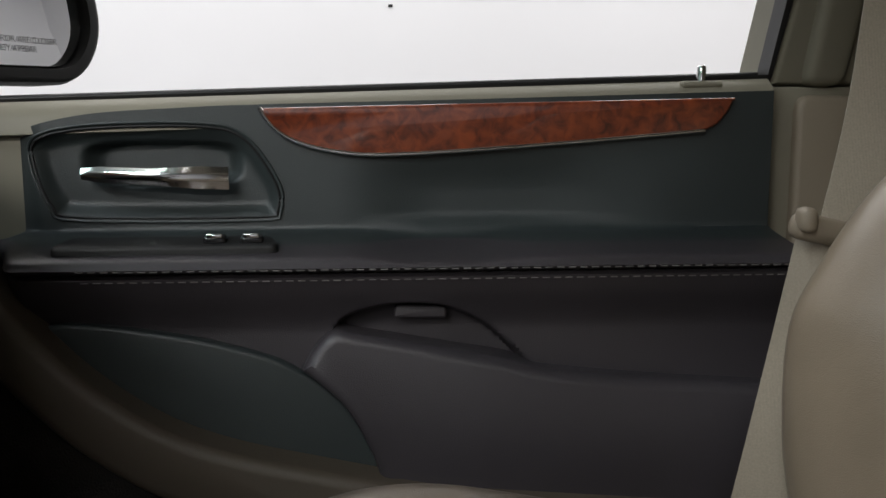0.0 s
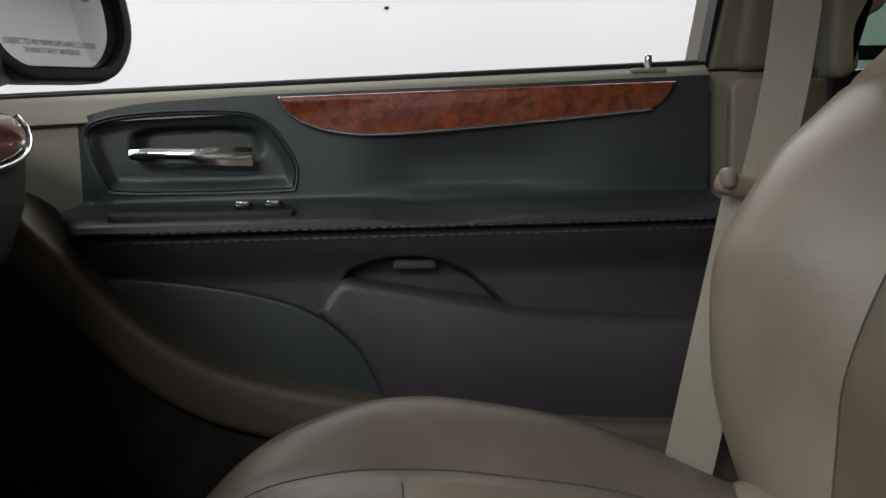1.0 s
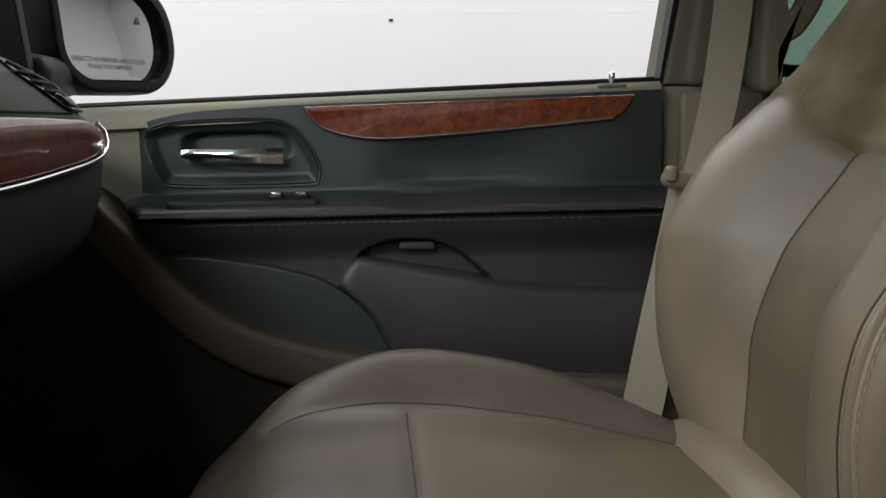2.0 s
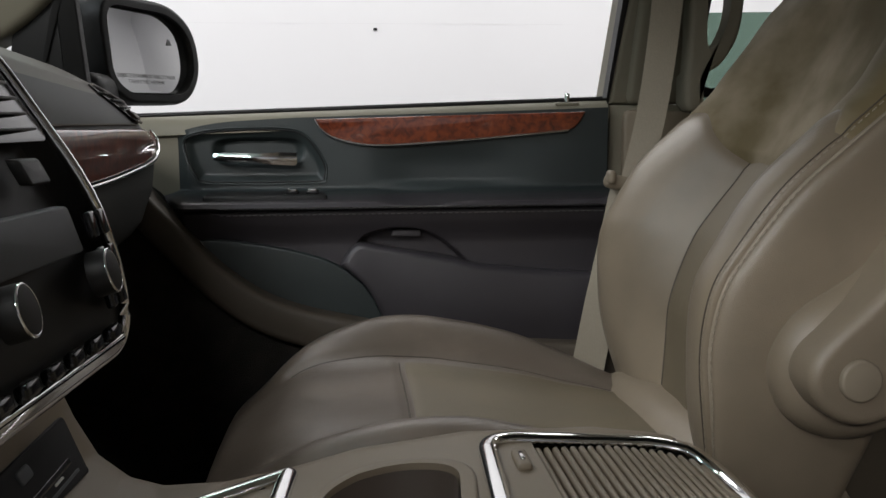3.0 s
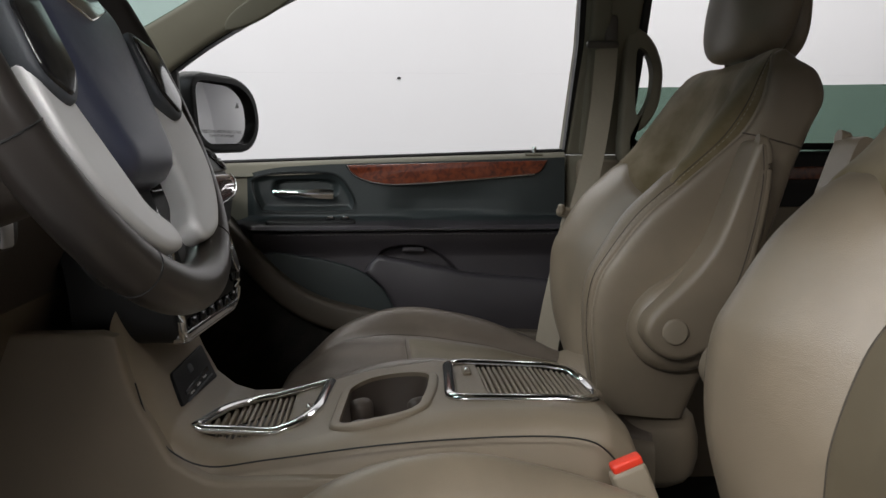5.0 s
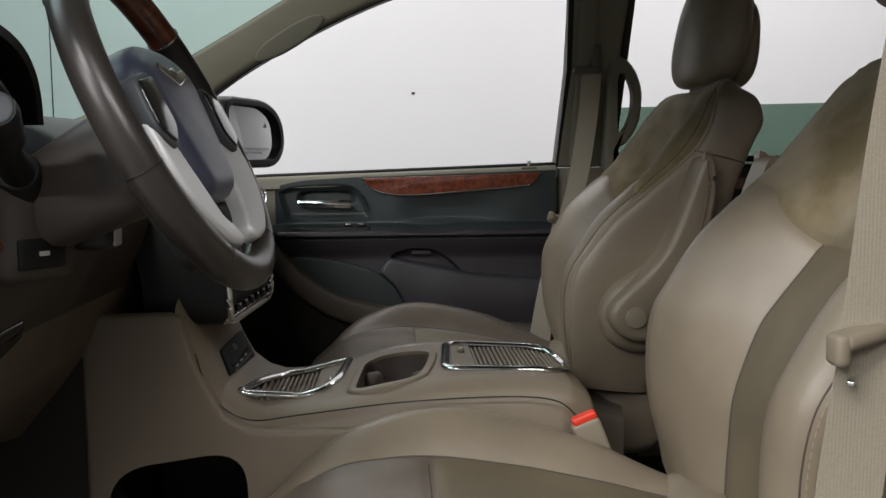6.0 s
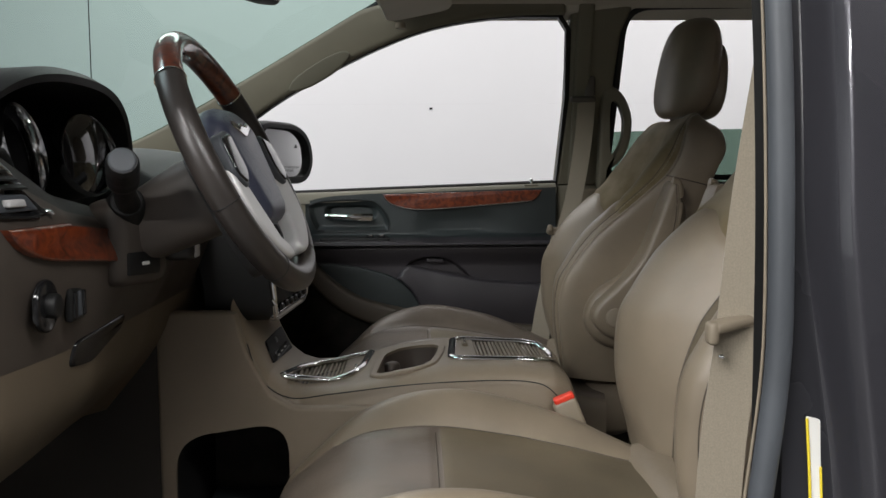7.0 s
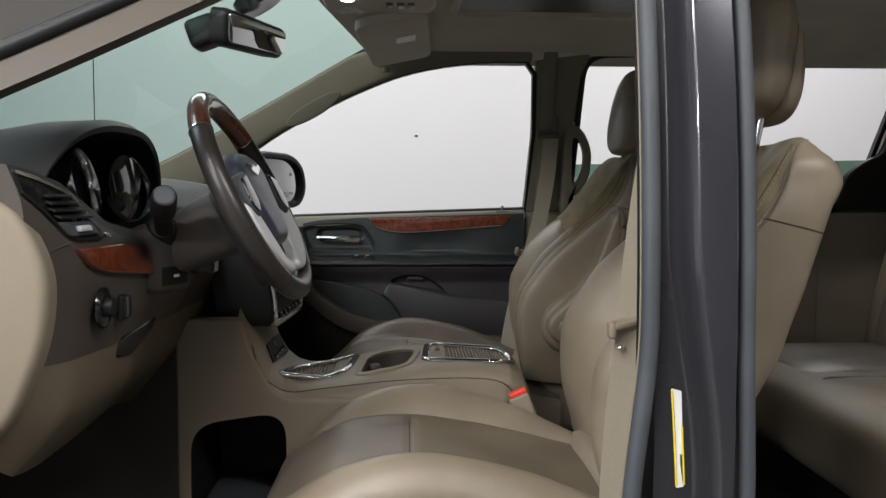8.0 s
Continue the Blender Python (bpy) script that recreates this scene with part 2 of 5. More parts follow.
def slab(name, o, place, thick, bevel, mat, parent=None, label="", hole=None, back=True):
    """A plate with outline o and a rounded front edge. place(u, v, d) gives the point d behind its front face."""
    o = np.array(o, float)
    n = len(o)
    rings = [(o, thick)] if back else []
    steps = 4 if bevel > 0 else 0
    for k in range(steps + 1):
        a = math.pi / 2 * k / max(steps, 1)
        rings.append((inset(o, bevel * (1 - math.cos(a))), bevel * (1 - math.sin(a))))
    verts = [place(u, v, d) for ring, d in rings for u, v in ring]
    faces = [(k * n + i, k * n + (i + 1) % n, (k + 1) * n + (i + 1) % n, (k + 1) * n + i) for k in range(len(rings) - 1) for i in range(n)]
    last = (len(rings) - 1) * n
    if hole is None:
        faces.append(tuple(range(last, last + n)))
        if back:
            faces.append(tuple(range(n - 1, -1, -1)))
    else:
        h = np.array(hole, float)
        base = len(verts)
        verts += [place(u, v, 0) for u, v in h] + [place(u, v, thick) for u, v in h]
        m = len(h)
        assert m == n
        faces += [(last + i, last + (i + 1) % n, base + (i + 1) % n, base + i) for i in range(n)]
        faces += [(base + i, base + (i + 1) % n, base + m + (i + 1) % n, base + m + i) for i in range(n)]
        if back:
            faces += [(base + m + i, base + m + (i + 1) % n, (i + 1) % n, i) for i in range(n)]
    return link(name, verts, faces, mat, parent, label)


def sheet(name, P, mat, parent=None, label="", wrap=False, keep=None):
    """A mesh over the grid of points P; keep(i, j) picks its faces."""
    n, m = P.shape[:2]
    cols = m if wrap else m - 1
    faces = [(i * m + j, i * m + (j + 1) % m, (i + 1) * m + (j + 1) % m, (i + 1) * m + j)
             for i in range(n - 1) for j in range(cols) if keep is None or keep(i, j)]
    used = sorted({v for f in faces for v in f})
    at = {v: k for k, v in enumerate(used)}
    flat = P.reshape(-1, 3)
    return link(name, [flat[v] for v in used], [tuple(at[v] for v in f) for f in faces], mat, parent, label)


def tube(name, pts, r, mat, parent=None, label="", closed=False, k=8, flat=1.0, up=(0, 0, 1)):
    """A rod along pts; flat squeezes it across up."""
    p = np.array(pts, float)
    t = np.roll(p, -1, 0) - np.roll(p, 1, 0) if closed else np.gradient(p, axis=0)
    t /= np.linalg.norm(t, axis=1)[:, None] + 1e-12
    u = np.array(up, float)
    verts, faces = [], []
    n = len(p)
    rr = np.full(n, r) if np.isscalar(r) else np.array(r, float)
    for i in range(n):
        a = np.cross(t[i], u)
        if np.linalg.norm(a) < 1e-4:
            a = np.cross(t[i], (1, 0.2, 0))
        a /= np.linalg.norm(a)
        b = np.cross(a, t[i])
        for j in range(k):
            w = 2 * math.pi * j / k
            verts.append(p[i] + rr[i] * (a * math.cos(w) * flat + b * math.sin(w)))
    for i in range(n if closed else n - 1):
        for j in range(k):
            faces.append((i * k + j, i * k + (j + 1) % k, ((i + 1) % n) * k + (j + 1) % k, ((i + 1) % n) * k + j))
    if not closed:
        faces += [tuple(range(k - 1, -1, -1)), tuple(range((n - 1) * k, n * k))]
    return link(name, verts, faces, mat, parent, label)


def strap(name, pts, across, width, mat, parent=None, label="", thick=0.0016):
    """A flat band along pts whose breadth lies along across (one vector, or one a point)."""
    p = np.array(pts, float)
    a = np.array(across, float)
    if a.ndim == 1:
        a = np.repeat(a[None], len(p), 0)
    a /= np.linalg.norm(a, axis=1)[:, None]
    t = np.gradient(p, axis=0)
    nrm = np.cross(t, a)
    nrm /= np.linalg.norm(nrm, axis=1)[:, None]
    w = width / 2
    ring = [p - a * w - nrm * thick / 2, p + a * w - nrm * thick / 2, p + a * w + nrm * thick / 2, p - a * w + nrm * thick / 2]
    return sheet(name, np.stack(ring, 1), mat, parent, label, wrap=True)


def block(name, c, size, bevel, mat, parent=None, label="", turn=(0, 0, 0), seg=3):
    """A rounded box."""
    bm = bmesh.new()
    bmesh.ops.create_cube(bm, size=1)
    bmesh.ops.scale(bm, vec=size, verts=bm.verts)
    if bevel > 0:
        bmesh.ops.bevel(bm, geom=list(bm.edges), offset=min(bevel, min(size) * 0.49), segments=seg, affect="EDGES", profile=0.5)
    bm.transform(pose(*c, *turn))
    me = bpy.data.meshes.new(name)
    bm.to_mesh(me)
    bm.free()
    me.polygons.foreach_set("use_smooth", [True] * len(me.polygons))
    me.set_sharp_from_angle(angle=radians(40))
    me.materials.append(mat)
    ob = new(name, me)
    if parent:
        ob.parent = parent
    return tagged(ob, label)


def drum(name, m, r, h, mat, parent=None, label="", k=28, bevel=0.003, r2=None):
    """A turned disc with rounded rim, along the local z of the pose m."""
    r2 = r if r2 is None else r2
    prof = [(r, 0)] + [(r2 - bevel + bevel * math.cos(a), h - bevel + bevel * math.sin(a)) for a in np.linspace(0, math.pi / 2, 4)]
    verts = [m @ Vector((q * math.cos(2 * math.pi * i / k), q * math.sin(2 * math.pi * i / k), z)) for q, z in prof for i in range(k)]
    faces = [(a * k + i, a * k + (i + 1) % k, (a + 1) * k + (i + 1) % k, (a + 1) * k + i) for a in range(len(prof) - 1) for i in range(k)]
    faces += [tuple(range((len(prof) - 1) * k, len(prof) * k)), tuple(range(k - 1, -1, -1))]
    return link(name, verts, faces, mat, parent, label)


def step(x, a, b):
    u = np.clip((np.asarray(x, float) - a) / (b - a), 0, 1)
    return u * u * (3 - 2 * u)


def stitches(name, pts, mat, parent, length=0.005, gap=0.004, r=0.0006, lift=(0, 0, 0)):
    """A row of single short threads along pts, as one seam."""
    p = np.array(pts, float) + np.array(lift)
    s = np.concatenate([[0], np.cumsum(np.linalg.norm(np.diff(p, axis=0), axis=1))])
    verts, faces = [], []
    for a in np.arange(0, s[-1] - length, length + gap):
        e = [np.array([np.interp(q, s, p[:, i]) for i in range(3)]) for q in (a, a + length)]
        d = e[1] - e[0]
        d /= np.linalg.norm(d) + 1e-9
        u = np.cross(d, (0.3, 1, 0.2))
        u /= np.linalg.norm(u)
        v = np.cross(d, u)
        b = len(verts)
        for q in e:
            verts += [q + r * (u * math.cos(w) + v * math.sin(w)) for w in (0, 1.57, 3.14, 4.71)]
        faces += [(b + j, b + (j + 1) % 4, b + 4 + (j + 1) % 4, b + 4 + j) for j in range(4)] + [(b, b + 1, b + 2, b + 3), (b + 4, b + 5, b + 6, b + 7)]
    return tagged(link(name, verts, faces, mat, parent, smooth=False), kind="stuff") if verts else None


def puff(name, c, size, mat, parent=None, label="", turn=(0, 0, 0), e1=0.35, e2=0.35, n=40, crease=0.0):
    """A padded cushion: a superellipsoid with slightly uneven filling."""
    m = pose(*c, *turn)
    rows = []
    for a in np.linspace(-math.pi / 2, math.pi / 2, n):
        ca, sa = math.cos(a) ** e1, math.copysign(abs(math.sin(a)) ** e1, math.sin(a))
        row = []
        for b in np.linspace(0, 2 * math.pi, 2 * n, endpoint=False):
            cb, sb = math.copysign(abs(math.cos(b)) ** e2, math.cos(b)), math.copysign(abs(math.sin(b)) ** e2, math.sin(b))
            p = np.array((size[0] / 2 * ca * cb, size[1] / 2 * ca * sb, size[2] / 2 * sa))
            p *= 1 + crease * noise.noise((p[0] * 9, p[1] * 9, p[2] * 9))
            row.append(tuple(m @ Vector(p)))
        rows.append(row)
    return sheet(name, np.array(rows), mat, parent, label, wrap=True)


# ---- the hall ----
def wall(name, c, size, mat, label, category="wall"):
    return tagged(block(name, c, size, 0, mat), label, category, kind="structure")


wall("floor", (0, -1, -0.05), (13, 13, 0.1), FLOORMAT, "smooth sealed grey concrete floor under the car", "floor")
wall("ceiling", (0, -1, 3.05), (13, 13, 0.1), WALLWHITE, "plain white ceiling with long lamp panels", "ceiling")
wall("wall_east", (0, 3.45, 1.5), (12.2, 0.1, 3.0), WALLWHITE, "plain white painted wall behind the passenger window")
wall("wall_north", (-6.05, -1.25, 1.5), (0.1, 9.3, 3.0), WALLGREY, "pale grey-green wall ahead of the windshield")
wall("wall_south", (6.05, -1.25, 1.5), (0.1, 9.3, 3.0), WALLWHITE, "plain white wall behind the car")
wall("wall_west", (0, -5.95, 1.5), (12.2, 0.1, 3.0), HALLGREY, "plain grey wall beyond the open driver door")


# ---- the car's shell ----
def side_y(z):
    """How far the passenger side lies from the middle at height z."""
    return 0.84 - 0.40 * max(0.0, z - 1.09)


def on_side(off=0.0, sign=1):
    return lambda u, v, d: (u, sign * (side_y(v) + off + d), v)


def on_y(y0, sign=1):
    return lambda u, v, d: (u, y0 + sign * d, v)


def on_z(z0):
    return lambda u, v, d: (u, v, z0 - d)


shell = thing("car_body", "graphite minivan body shell with beige interior trim", "car body", kind="structure")

# floor pan and carpet
block("floor_carpet", (0.3, 0, 0.40), (2.9, 1.62, 0.05), 0.01, CARPET, shell, "dark carpet")
block("firewall", (-0.90, 0, 0.78), (0.06, 1.60, 0.80), 0.02, CARPET, shell)
block("driver_kick_panel", (-0.72, -0.80, 0.72), (0.42, 0.04, 0.80), 0.015, CARPET, shell)
block("rear_bulkhead", (2.3, 0, 1.0), (0.05, 1.6, 1.2), 0.02, HEADLINER, shell)

# headliner: a shallow vault from rail to rail
ys = np.linspace(-0.72, 0.72, 41)
P = np.array([[((0.02 - 0.14 * (1 - (y / 0.72) ** 2)) * (1 - k) + 2.3 * k, y, 1.575 - 0.085 * (abs(y) / 0.70) ** 3.2 - 0.030 * (1 - step(k, 0.0, 0.06))) for y in ys] for k in np.linspace(0, 1, 48)])
sheet("headliner", P, HEADLINER, shell, "pale beige cloth headliner")
P2 = P.copy()
P2[:, :, 2] += 0.05
sheet("roof_skin", P2, PAINT, shell)

# passenger A-pillar trim, roof rail, B-pillar, rear pillar
A_OUT = [(-0.80, 1.16), (-0.62, 1.212), (-0.365, 1.34), (-0.075, 1.497)]
A_IN = [(0.40, 1.487), (0.28, 1.485), (0.16, 1.473), (0.044, 1.446), (-0.10, 1.388), (-0.262, 1.305), (-0.36, 1.242), (-0.43, 1.19), (-0.60, 1.10)]
slab("a_pillar_trim", np.vstack([spline(A_OUT, 14), [(0.10, 1.545), (0.40, 1.56)], spline(A_IN, 40)]), on_side(-0.025), 0.06, 0.012, PILLAR, shell, "olive beige pillar trim")
# Raised pad; its darker olive stands for the shade inside an oval recess.
slab("assist_recess", spline([(-0.245, 1.318), (-0.20, 1.328), (-0.14, 1.36), (-0.105, 1.39), (-0.10, 1.405), (-0.125, 1.407), (-0.18, 1.382), (-0.235, 1.345)], 40, closed=True), on_side(-0.029), 0.01, 0.004, SHADED_OLIVE, shell, "olive oval pad, darkened for the shade of a recess")
slab("b_pillar_foot", [(0.404, 0.60), (0.407, 1.090), (0.526, 1.090), (0.527, 0.60)], on_side(-0.014), 0.08, 0.004, PILLAR, shell)
slab("b_pillar_trim", np.vstack([[(0.407, 1.091), (0.418, 1.30), (0.414, 1.56), (0.60, 1.56), (0.56, 1.51), (0.535, 1.45), (0.525, 1.30), (0.526, 1.091)]]), on_side(-0.014), 0.08, 0.012, PILLAR, shell, "olive beige pillar trim")
slab("b_pillar_cover", rounded([(0.432, 1.090), (0.430, 1.52), (0.468, 1.52), (0.469, 1.090)], 0.014), on_side(-0.026), 0.03, 0.008, PILLAR, shell, "olive upper pillar cover")
slab("b_pillar_lower", rounded([(0.428, 0.60), (0.428, 1.083), (0.545, 1.080), (0.545, 0.60)], 0.014), on_side(-0.024), 0.05, 0.006, SILL_TRIM, shell, "beige lower pillar trim")
slab("roof_rail", [(0.55, 1.505), (0.40, 1.488), (0.40, 1.60), (2.2, 1.60), (2.2, 1.52), (1.2, 1.52), (0.75, 1.518)], on_side(-0.02), 0.05, 0.01, HEADLINER, shell)
slab("rear_side_foot", [(1.22, 0.30), (1.23, 1.090), (2.3, 1.090), (2.3, 0.30)], on_side(-0.03), 0.08, 0.006, SILL_TRIM, shell)
slab("rear_side_trim", rounded([(1.23, 1.091), (1.30, 1.105), (1.40, 1.20), (1.46, 1.56), (2.3, 1.56), (2.3, 1.091)], 0.01), on_side(-0.03), 0.08, 0.012, SILL_TRIM, shell, "beige rear side trim")
slab("sliding_door_panel", rounded([(0.528, 0.30), (0.528, 1.088), (1.22, 1.105), (1.22, 0.30)], 0.015), on_side(-0.03), 0.08, 0.012, BLACK, shell, "dark sliding door panel")
slab("sliding_door_lower", [(0.53, 0.30), (0.53, 0.985), (1.24, 0.985), (1.24, 0.30)], on_side(-0.036), 0.03, 0.005, SILL_TRIM, shell, "beige lower sliding door panel")
slab("sliding_door_wood", rounded([(0.60, 1.035), (0.60, 1.06), (1.18, 1.072), (1.18, 1.045)], 0.01), on_side(-0.036), 0.012, 0.003, WOOD, shell, "burl wood strip")
slab("rear_window_frame", rounded([(0.523, 1.10), (0.535, 1.512, 0.07), (1.43, 1.522), (1.37, 1.19), (1.30, 1.10)], 0.05, 9), on_side(-0.008), 0.02, 0.004, BLACK, shell,
     hole=inset(rounded([(0.523, 1.10), (0.535, 1.512, 0.07), (1.43, 1.522), (1.37, 1.19), (1.30, 1.10)], 0.05, 9), 0.014))
slab("rear_window_pane", [(0.528, 1.09), (0.531, 1.222), (1.36, 1.236), (1.36, 1.10)], on_side(0.006), 0.004, 0, REARGLASS, shell, "half-lowered green tinted pane").visible_shadow = False
slab("rear_pillar_cover", rounded([(1.28, 1.095), (1.30, 1.20), (1.345, 1.235), (1.385, 1.25), (1.43, 1.52), (1.50, 1.52), (1.46, 1.095)], 0.02), on_side(-0.04), 0.03, 0.008, BLACK, shell, "black rear pillar cover")

# windscreen
edge = spline(A_OUT + [(0.02, 1.545)], 18)
P = np.array([[(x0 - (0.07 + 0.07 * step(z0, 1.3, 1.55)) * (1 - q * q), q * (side_y(z0) - 0.004), z0 + 0.010 * (1 - q * q) - 0.006) for q in np.linspace(-1, 1, 29)] for x0, z0 in edge])
tube("windscreen_frit", [tuple(p) for p in P[:, -1]], 0.006, BLACK, shell, "black windscreen edge")
ob = sheet("windscreen_pane", P, FRONTGLASS, shell, "green-tinted windscreen glass")
ob.visible_shadow = False

# driver side pillars
AD = spline([(-0.80, 1.115), (-0.55, 1.175), (-0.36, 1.258), (-0.10, 1.39), (0.10, 1.49)], 24)
# Same trim as the passenger pillar; shade is put into its darker brown.
slab("driver_a_pillar", np.vstack([AD, AD[::-1] + np.array([-0.004, 0.034])]), on_side(-0.045, -1), 0.04, 0.008, SHADED_TRIM, shell, "pillar trim with shade put into its brown")
tube("driver_pillar_seal", [(x, -side_y(z) + 0.024, z + 0.046) for x, z in AD], 0.011, BLACK, shell, "black door seal")
slab("driver_pillar_skin", np.vstack([AD + np.array([0, 0.055]), AD[::-1] + np.array([-0.02, 0.17])]), on_side(-0.022, -1), 0.02, 0.004, SKIN_AND_SHADE, shell)


# ---- passenger door ----
door = thing("passenger_door", "closed front door with slate leather panel and burl wood trim", "car door")


def sill(x):
    return 1.083 + 0.033 * x


# sill cap
X = np.linspace(-0.42, 0.402, 60)
rows = []
for dz, y in ((0.0, 0.845), (0.002, 0.835), (0.0, 0.822), (-0.006, 0.812), (-0.016, 0.806), (-0.026, 0.8045), (-0.032, 0.826)):
    rows.append([(x, y, sill(x) + dz) for x in X])
sheet("sill_cap", np.array(rows), PILLAR, door, "beige sill cap")
sheet("front_cap", np.array([[(x, 0.812 + 0.02 * step(-x, 0.26, 0.40), z) for x in np.linspace(-0.42, -0.225, 12)] for z in np.linspace(0.90, 1.068, 10)]), PILLAR, door)
tube("sill_seal", [(x, 0.846, sill(x) + 0.003) for x in X], 0.004, BLACK, door)

# panel and armrest in one relief
X = np.linspace(-0.246, 0.400, 221)
Z = np.concatenate([np.linspace(0.735, 0.888, 52), np.linspace(0.890, 0.964, 48), np.linspace(0.966, 1.074, 48)])


TOP_LINE = spline([(-0.247, 0.985), (-0.245, 1.015), (-0.238, 1.038), (-0.221, 1.054), (-0.17, 1.066), (-0.10, 1.071), (-0.03, 1.074), (0.18, 1.0795), (0.40, 1.086)], 90)


def panel_top(x):
    return np.interp(x, TOP_LINE[:, 0], TOP_LINE[:, 1])


FIELD = spline([(-0.214, 1.030), (-0.207, 1.047), (-0.163, 1.055), (-0.080, 1.056), (-0.045, 1.046), (-0.020, 1.010), (-0.019, 0.988), (-0.035, 0.982), (-0.179, 0.983), (-0.200, 0.993)], 120, closed=True)


def recess(x, z):
    """Depth of the scooped field round the door handle, with the joint along its rim."""
    if not (-0.23 < x < 0.0 and 0.97 < z < 1.07):
        return 0.0
    far = float(np.min(np.hypot(FIELD[:, 0] - x, FIELD[:, 1] - z)))
    a, b = FIELD, np.roll(FIELD, -1, 0)
    c = (a[:, 1] > z) != (b[:, 1] > z)
    q = a[:, 0] + (z - a[:, 1]) * (b[:, 0] - a[:, 0]) / np.where(b[:, 1] == a[:, 1], 1e-9, b[:, 1] - a[:, 1])
    deep = far if np.sum(c & (x < q)) % 2 else -far
    hand = 1 - float(step(((x + 0.112) / 0.062) ** 4 + ((z - 1.026) / 0.018) ** 4, 0.35, 1.3))
    return 0.010 * float(step(deep, -0.002, 0.012)) + 0.015 * hand


CUP_ARCH = spline([(0.024, 0.890), (0.034, 0.906), (0.052, 0.915), (0.080, 0.920), (0.115, 0.917), (0.145, 0.903), (0.170, 0.882), (0.185, 0.866)], 60)


def panel_y(x, z):
    edge = step(x, -0.246, -0.205)
    y = 0.803
    dip = 0.005 * step(x, 0.040, 0.100) * (1 - step(x, 0.13, 0.20))
    a = 1 - step(z, 0.956 - dip, 0.972 - dip)
    y -= 0.066 * a * (0.35 + 0.65 * edge)
    y -= 0.012 * math.exp(-((z - 0.9535) / 0.010) ** 2) * edge
    y += 0.018 * (1 - step(z, 0.894, 0.940))
    y += 0.007 * math.exp(-((z - 0.9455) / 0.0022) ** 2) * edge
    y -= 0.004 * math.exp(-((z - 0.951) / 0.0022) ** 2) * edge
    if 0.024 < x < 0.185:
        y += 0.016 * float(step(np.interp(x, CUP_ARCH[:, 0], CUP_ARCH[:, 1]) - z, 0.0, 0.005))
    y += recess(x, z)
    y += 0.020 * (1 - edge)
    # hand scoop above the armrest
    y += 0.009 * step(x, 0.035, 0.120) * (1 - step(x, 0.16, 0.32)) * step(z, 0.968, 0.985) * (1 - step(z, 1.0, 1.05))
    return y


G = np.array([[(x, panel_y(x, z), z) for x in X] for z in Z])
for j, x in enumerate(X):
    zt = panel_top(x)
    for i, z in enumerate(Z):
        if z > 0.966:
            zz = 0.966 + (z - 0.966) / (1.074 - 0.966) * (zt - 0.966)
            G[i, j] = (x, panel_y(x, zz), zz)
arm_i = int(np.argmin(abs(Z - 0.965)))
low_i = int(np.argmin(abs(Z - 0.9455)))
sheet("upper_panel", G, SLATE, door, "slate grey leather upper panel", keep=lambda i, j: i >= arm_i)
sheet("armrest", G, DARK, door, "stitched dark brown leather armrest", keep=lambda i, j: low_i <= i < arm_i)
sheet("lower_panel", G, DARK, door, "dark brown lower panel", keep=lambda i, j: i < low_i)
sheet("panel_edge", np.array([[(0.400, panel_y(0.4, z), z) for z in Z], [(0.4015, 0.86, z) for z in Z]]), BLACK, door)
for dz in (0.0045, -0.0055):
    pts = [(x, panel_y(x, 0.9455 + dz) - 0.0006, 0.9455 + dz) for x in np.linspace(-0.16, 0.395, 120)]
    stitches("armrest_stitching", pts, GREYTHREAD, door, 0.0055, 0.0035, r=0.0006)

# wood trim with its chrome strip
W_LOW = [(-0.031, 1.071), (-0.022, 1.057), (-0.004, 1.045), (0.030, 1.036), (0.079, 1.0335), (0.20, 1.041), (0.339, 1.0525)]
W_RIGHT = [(0.350, 1.058), (0.358, 1.068), (0.364, 1.080)]
outline = np.vstack([spline(W_LOW, 40), spline(W_RIGHT, 8)])
trim = slab("wood_trim", outline, on_y(0.797), 0.012, 0.002, WOOD, door, "glossy burl wood trim")
tube("chrome_strip", [(u, 0.7975, v) for u, v in spline(W_LOW, 50)], 0.0019, CHROME, door, "chrome strip")

# handle, and the joint round its field
tube("field_joint", [(u, panel_y(u, v) - 0.0004, v) for u, v in FIELD], 0.0011, BLACK, door, closed=True, k=6)
tube("field_bead", [(u, panel_y(u, v) - 0.0006, v) for u, v in inset(FIELD, -0.003)], 0.0012, SLATE, door, closed=True, k=6)
P = []
for u in np.linspace(0, 1, 22):
    x = -0.174 + 0.117 * u
    h = 0.0066 + 0.0026 * step(u, 0.45, 0.85) - 0.0020 * (1 - step(u, 0, 0.15))
    zc = 1.0185 - 0.0040 * u
    y = 0.797 - 0.008 * math.sin(math.pi * u)
    P.append([(x, y + 0.012 * (1 - abs(math.cos(a)) ** 0.6) * (1 if math.sin(a) > 0 else 0.25) * 0.8 * (1 if math.sin(a) > 0 else -1), zc + h * math.copysign(abs(math.cos(a)) ** 0.6, math.cos(a))) for a in np.linspace(0, 2 * math.pi, 20, endpoint=False)])
P = np.array(P)
P = np.concatenate([P[:1].mean(1, keepdims=True).repeat(20, 1), P, P[-1:].mean(1, keepdims=True).repeat(20, 1)])
sheet("pull_handle", P, CHROME, door, "chrome pull handle", wrap=True)

# window switches in the armrest's ledge
sw = slab("switch_panel", rounded([(-0.185, 0.738), (-0.175, 0.768), (-0.020, 0.768), (-0.012, 0.742)], 0.008), lambda u, v, d: (u, v, 0.9665 + 0.16 * (v - 0.738) - d), 0.02, 0.003, BLACK, door)
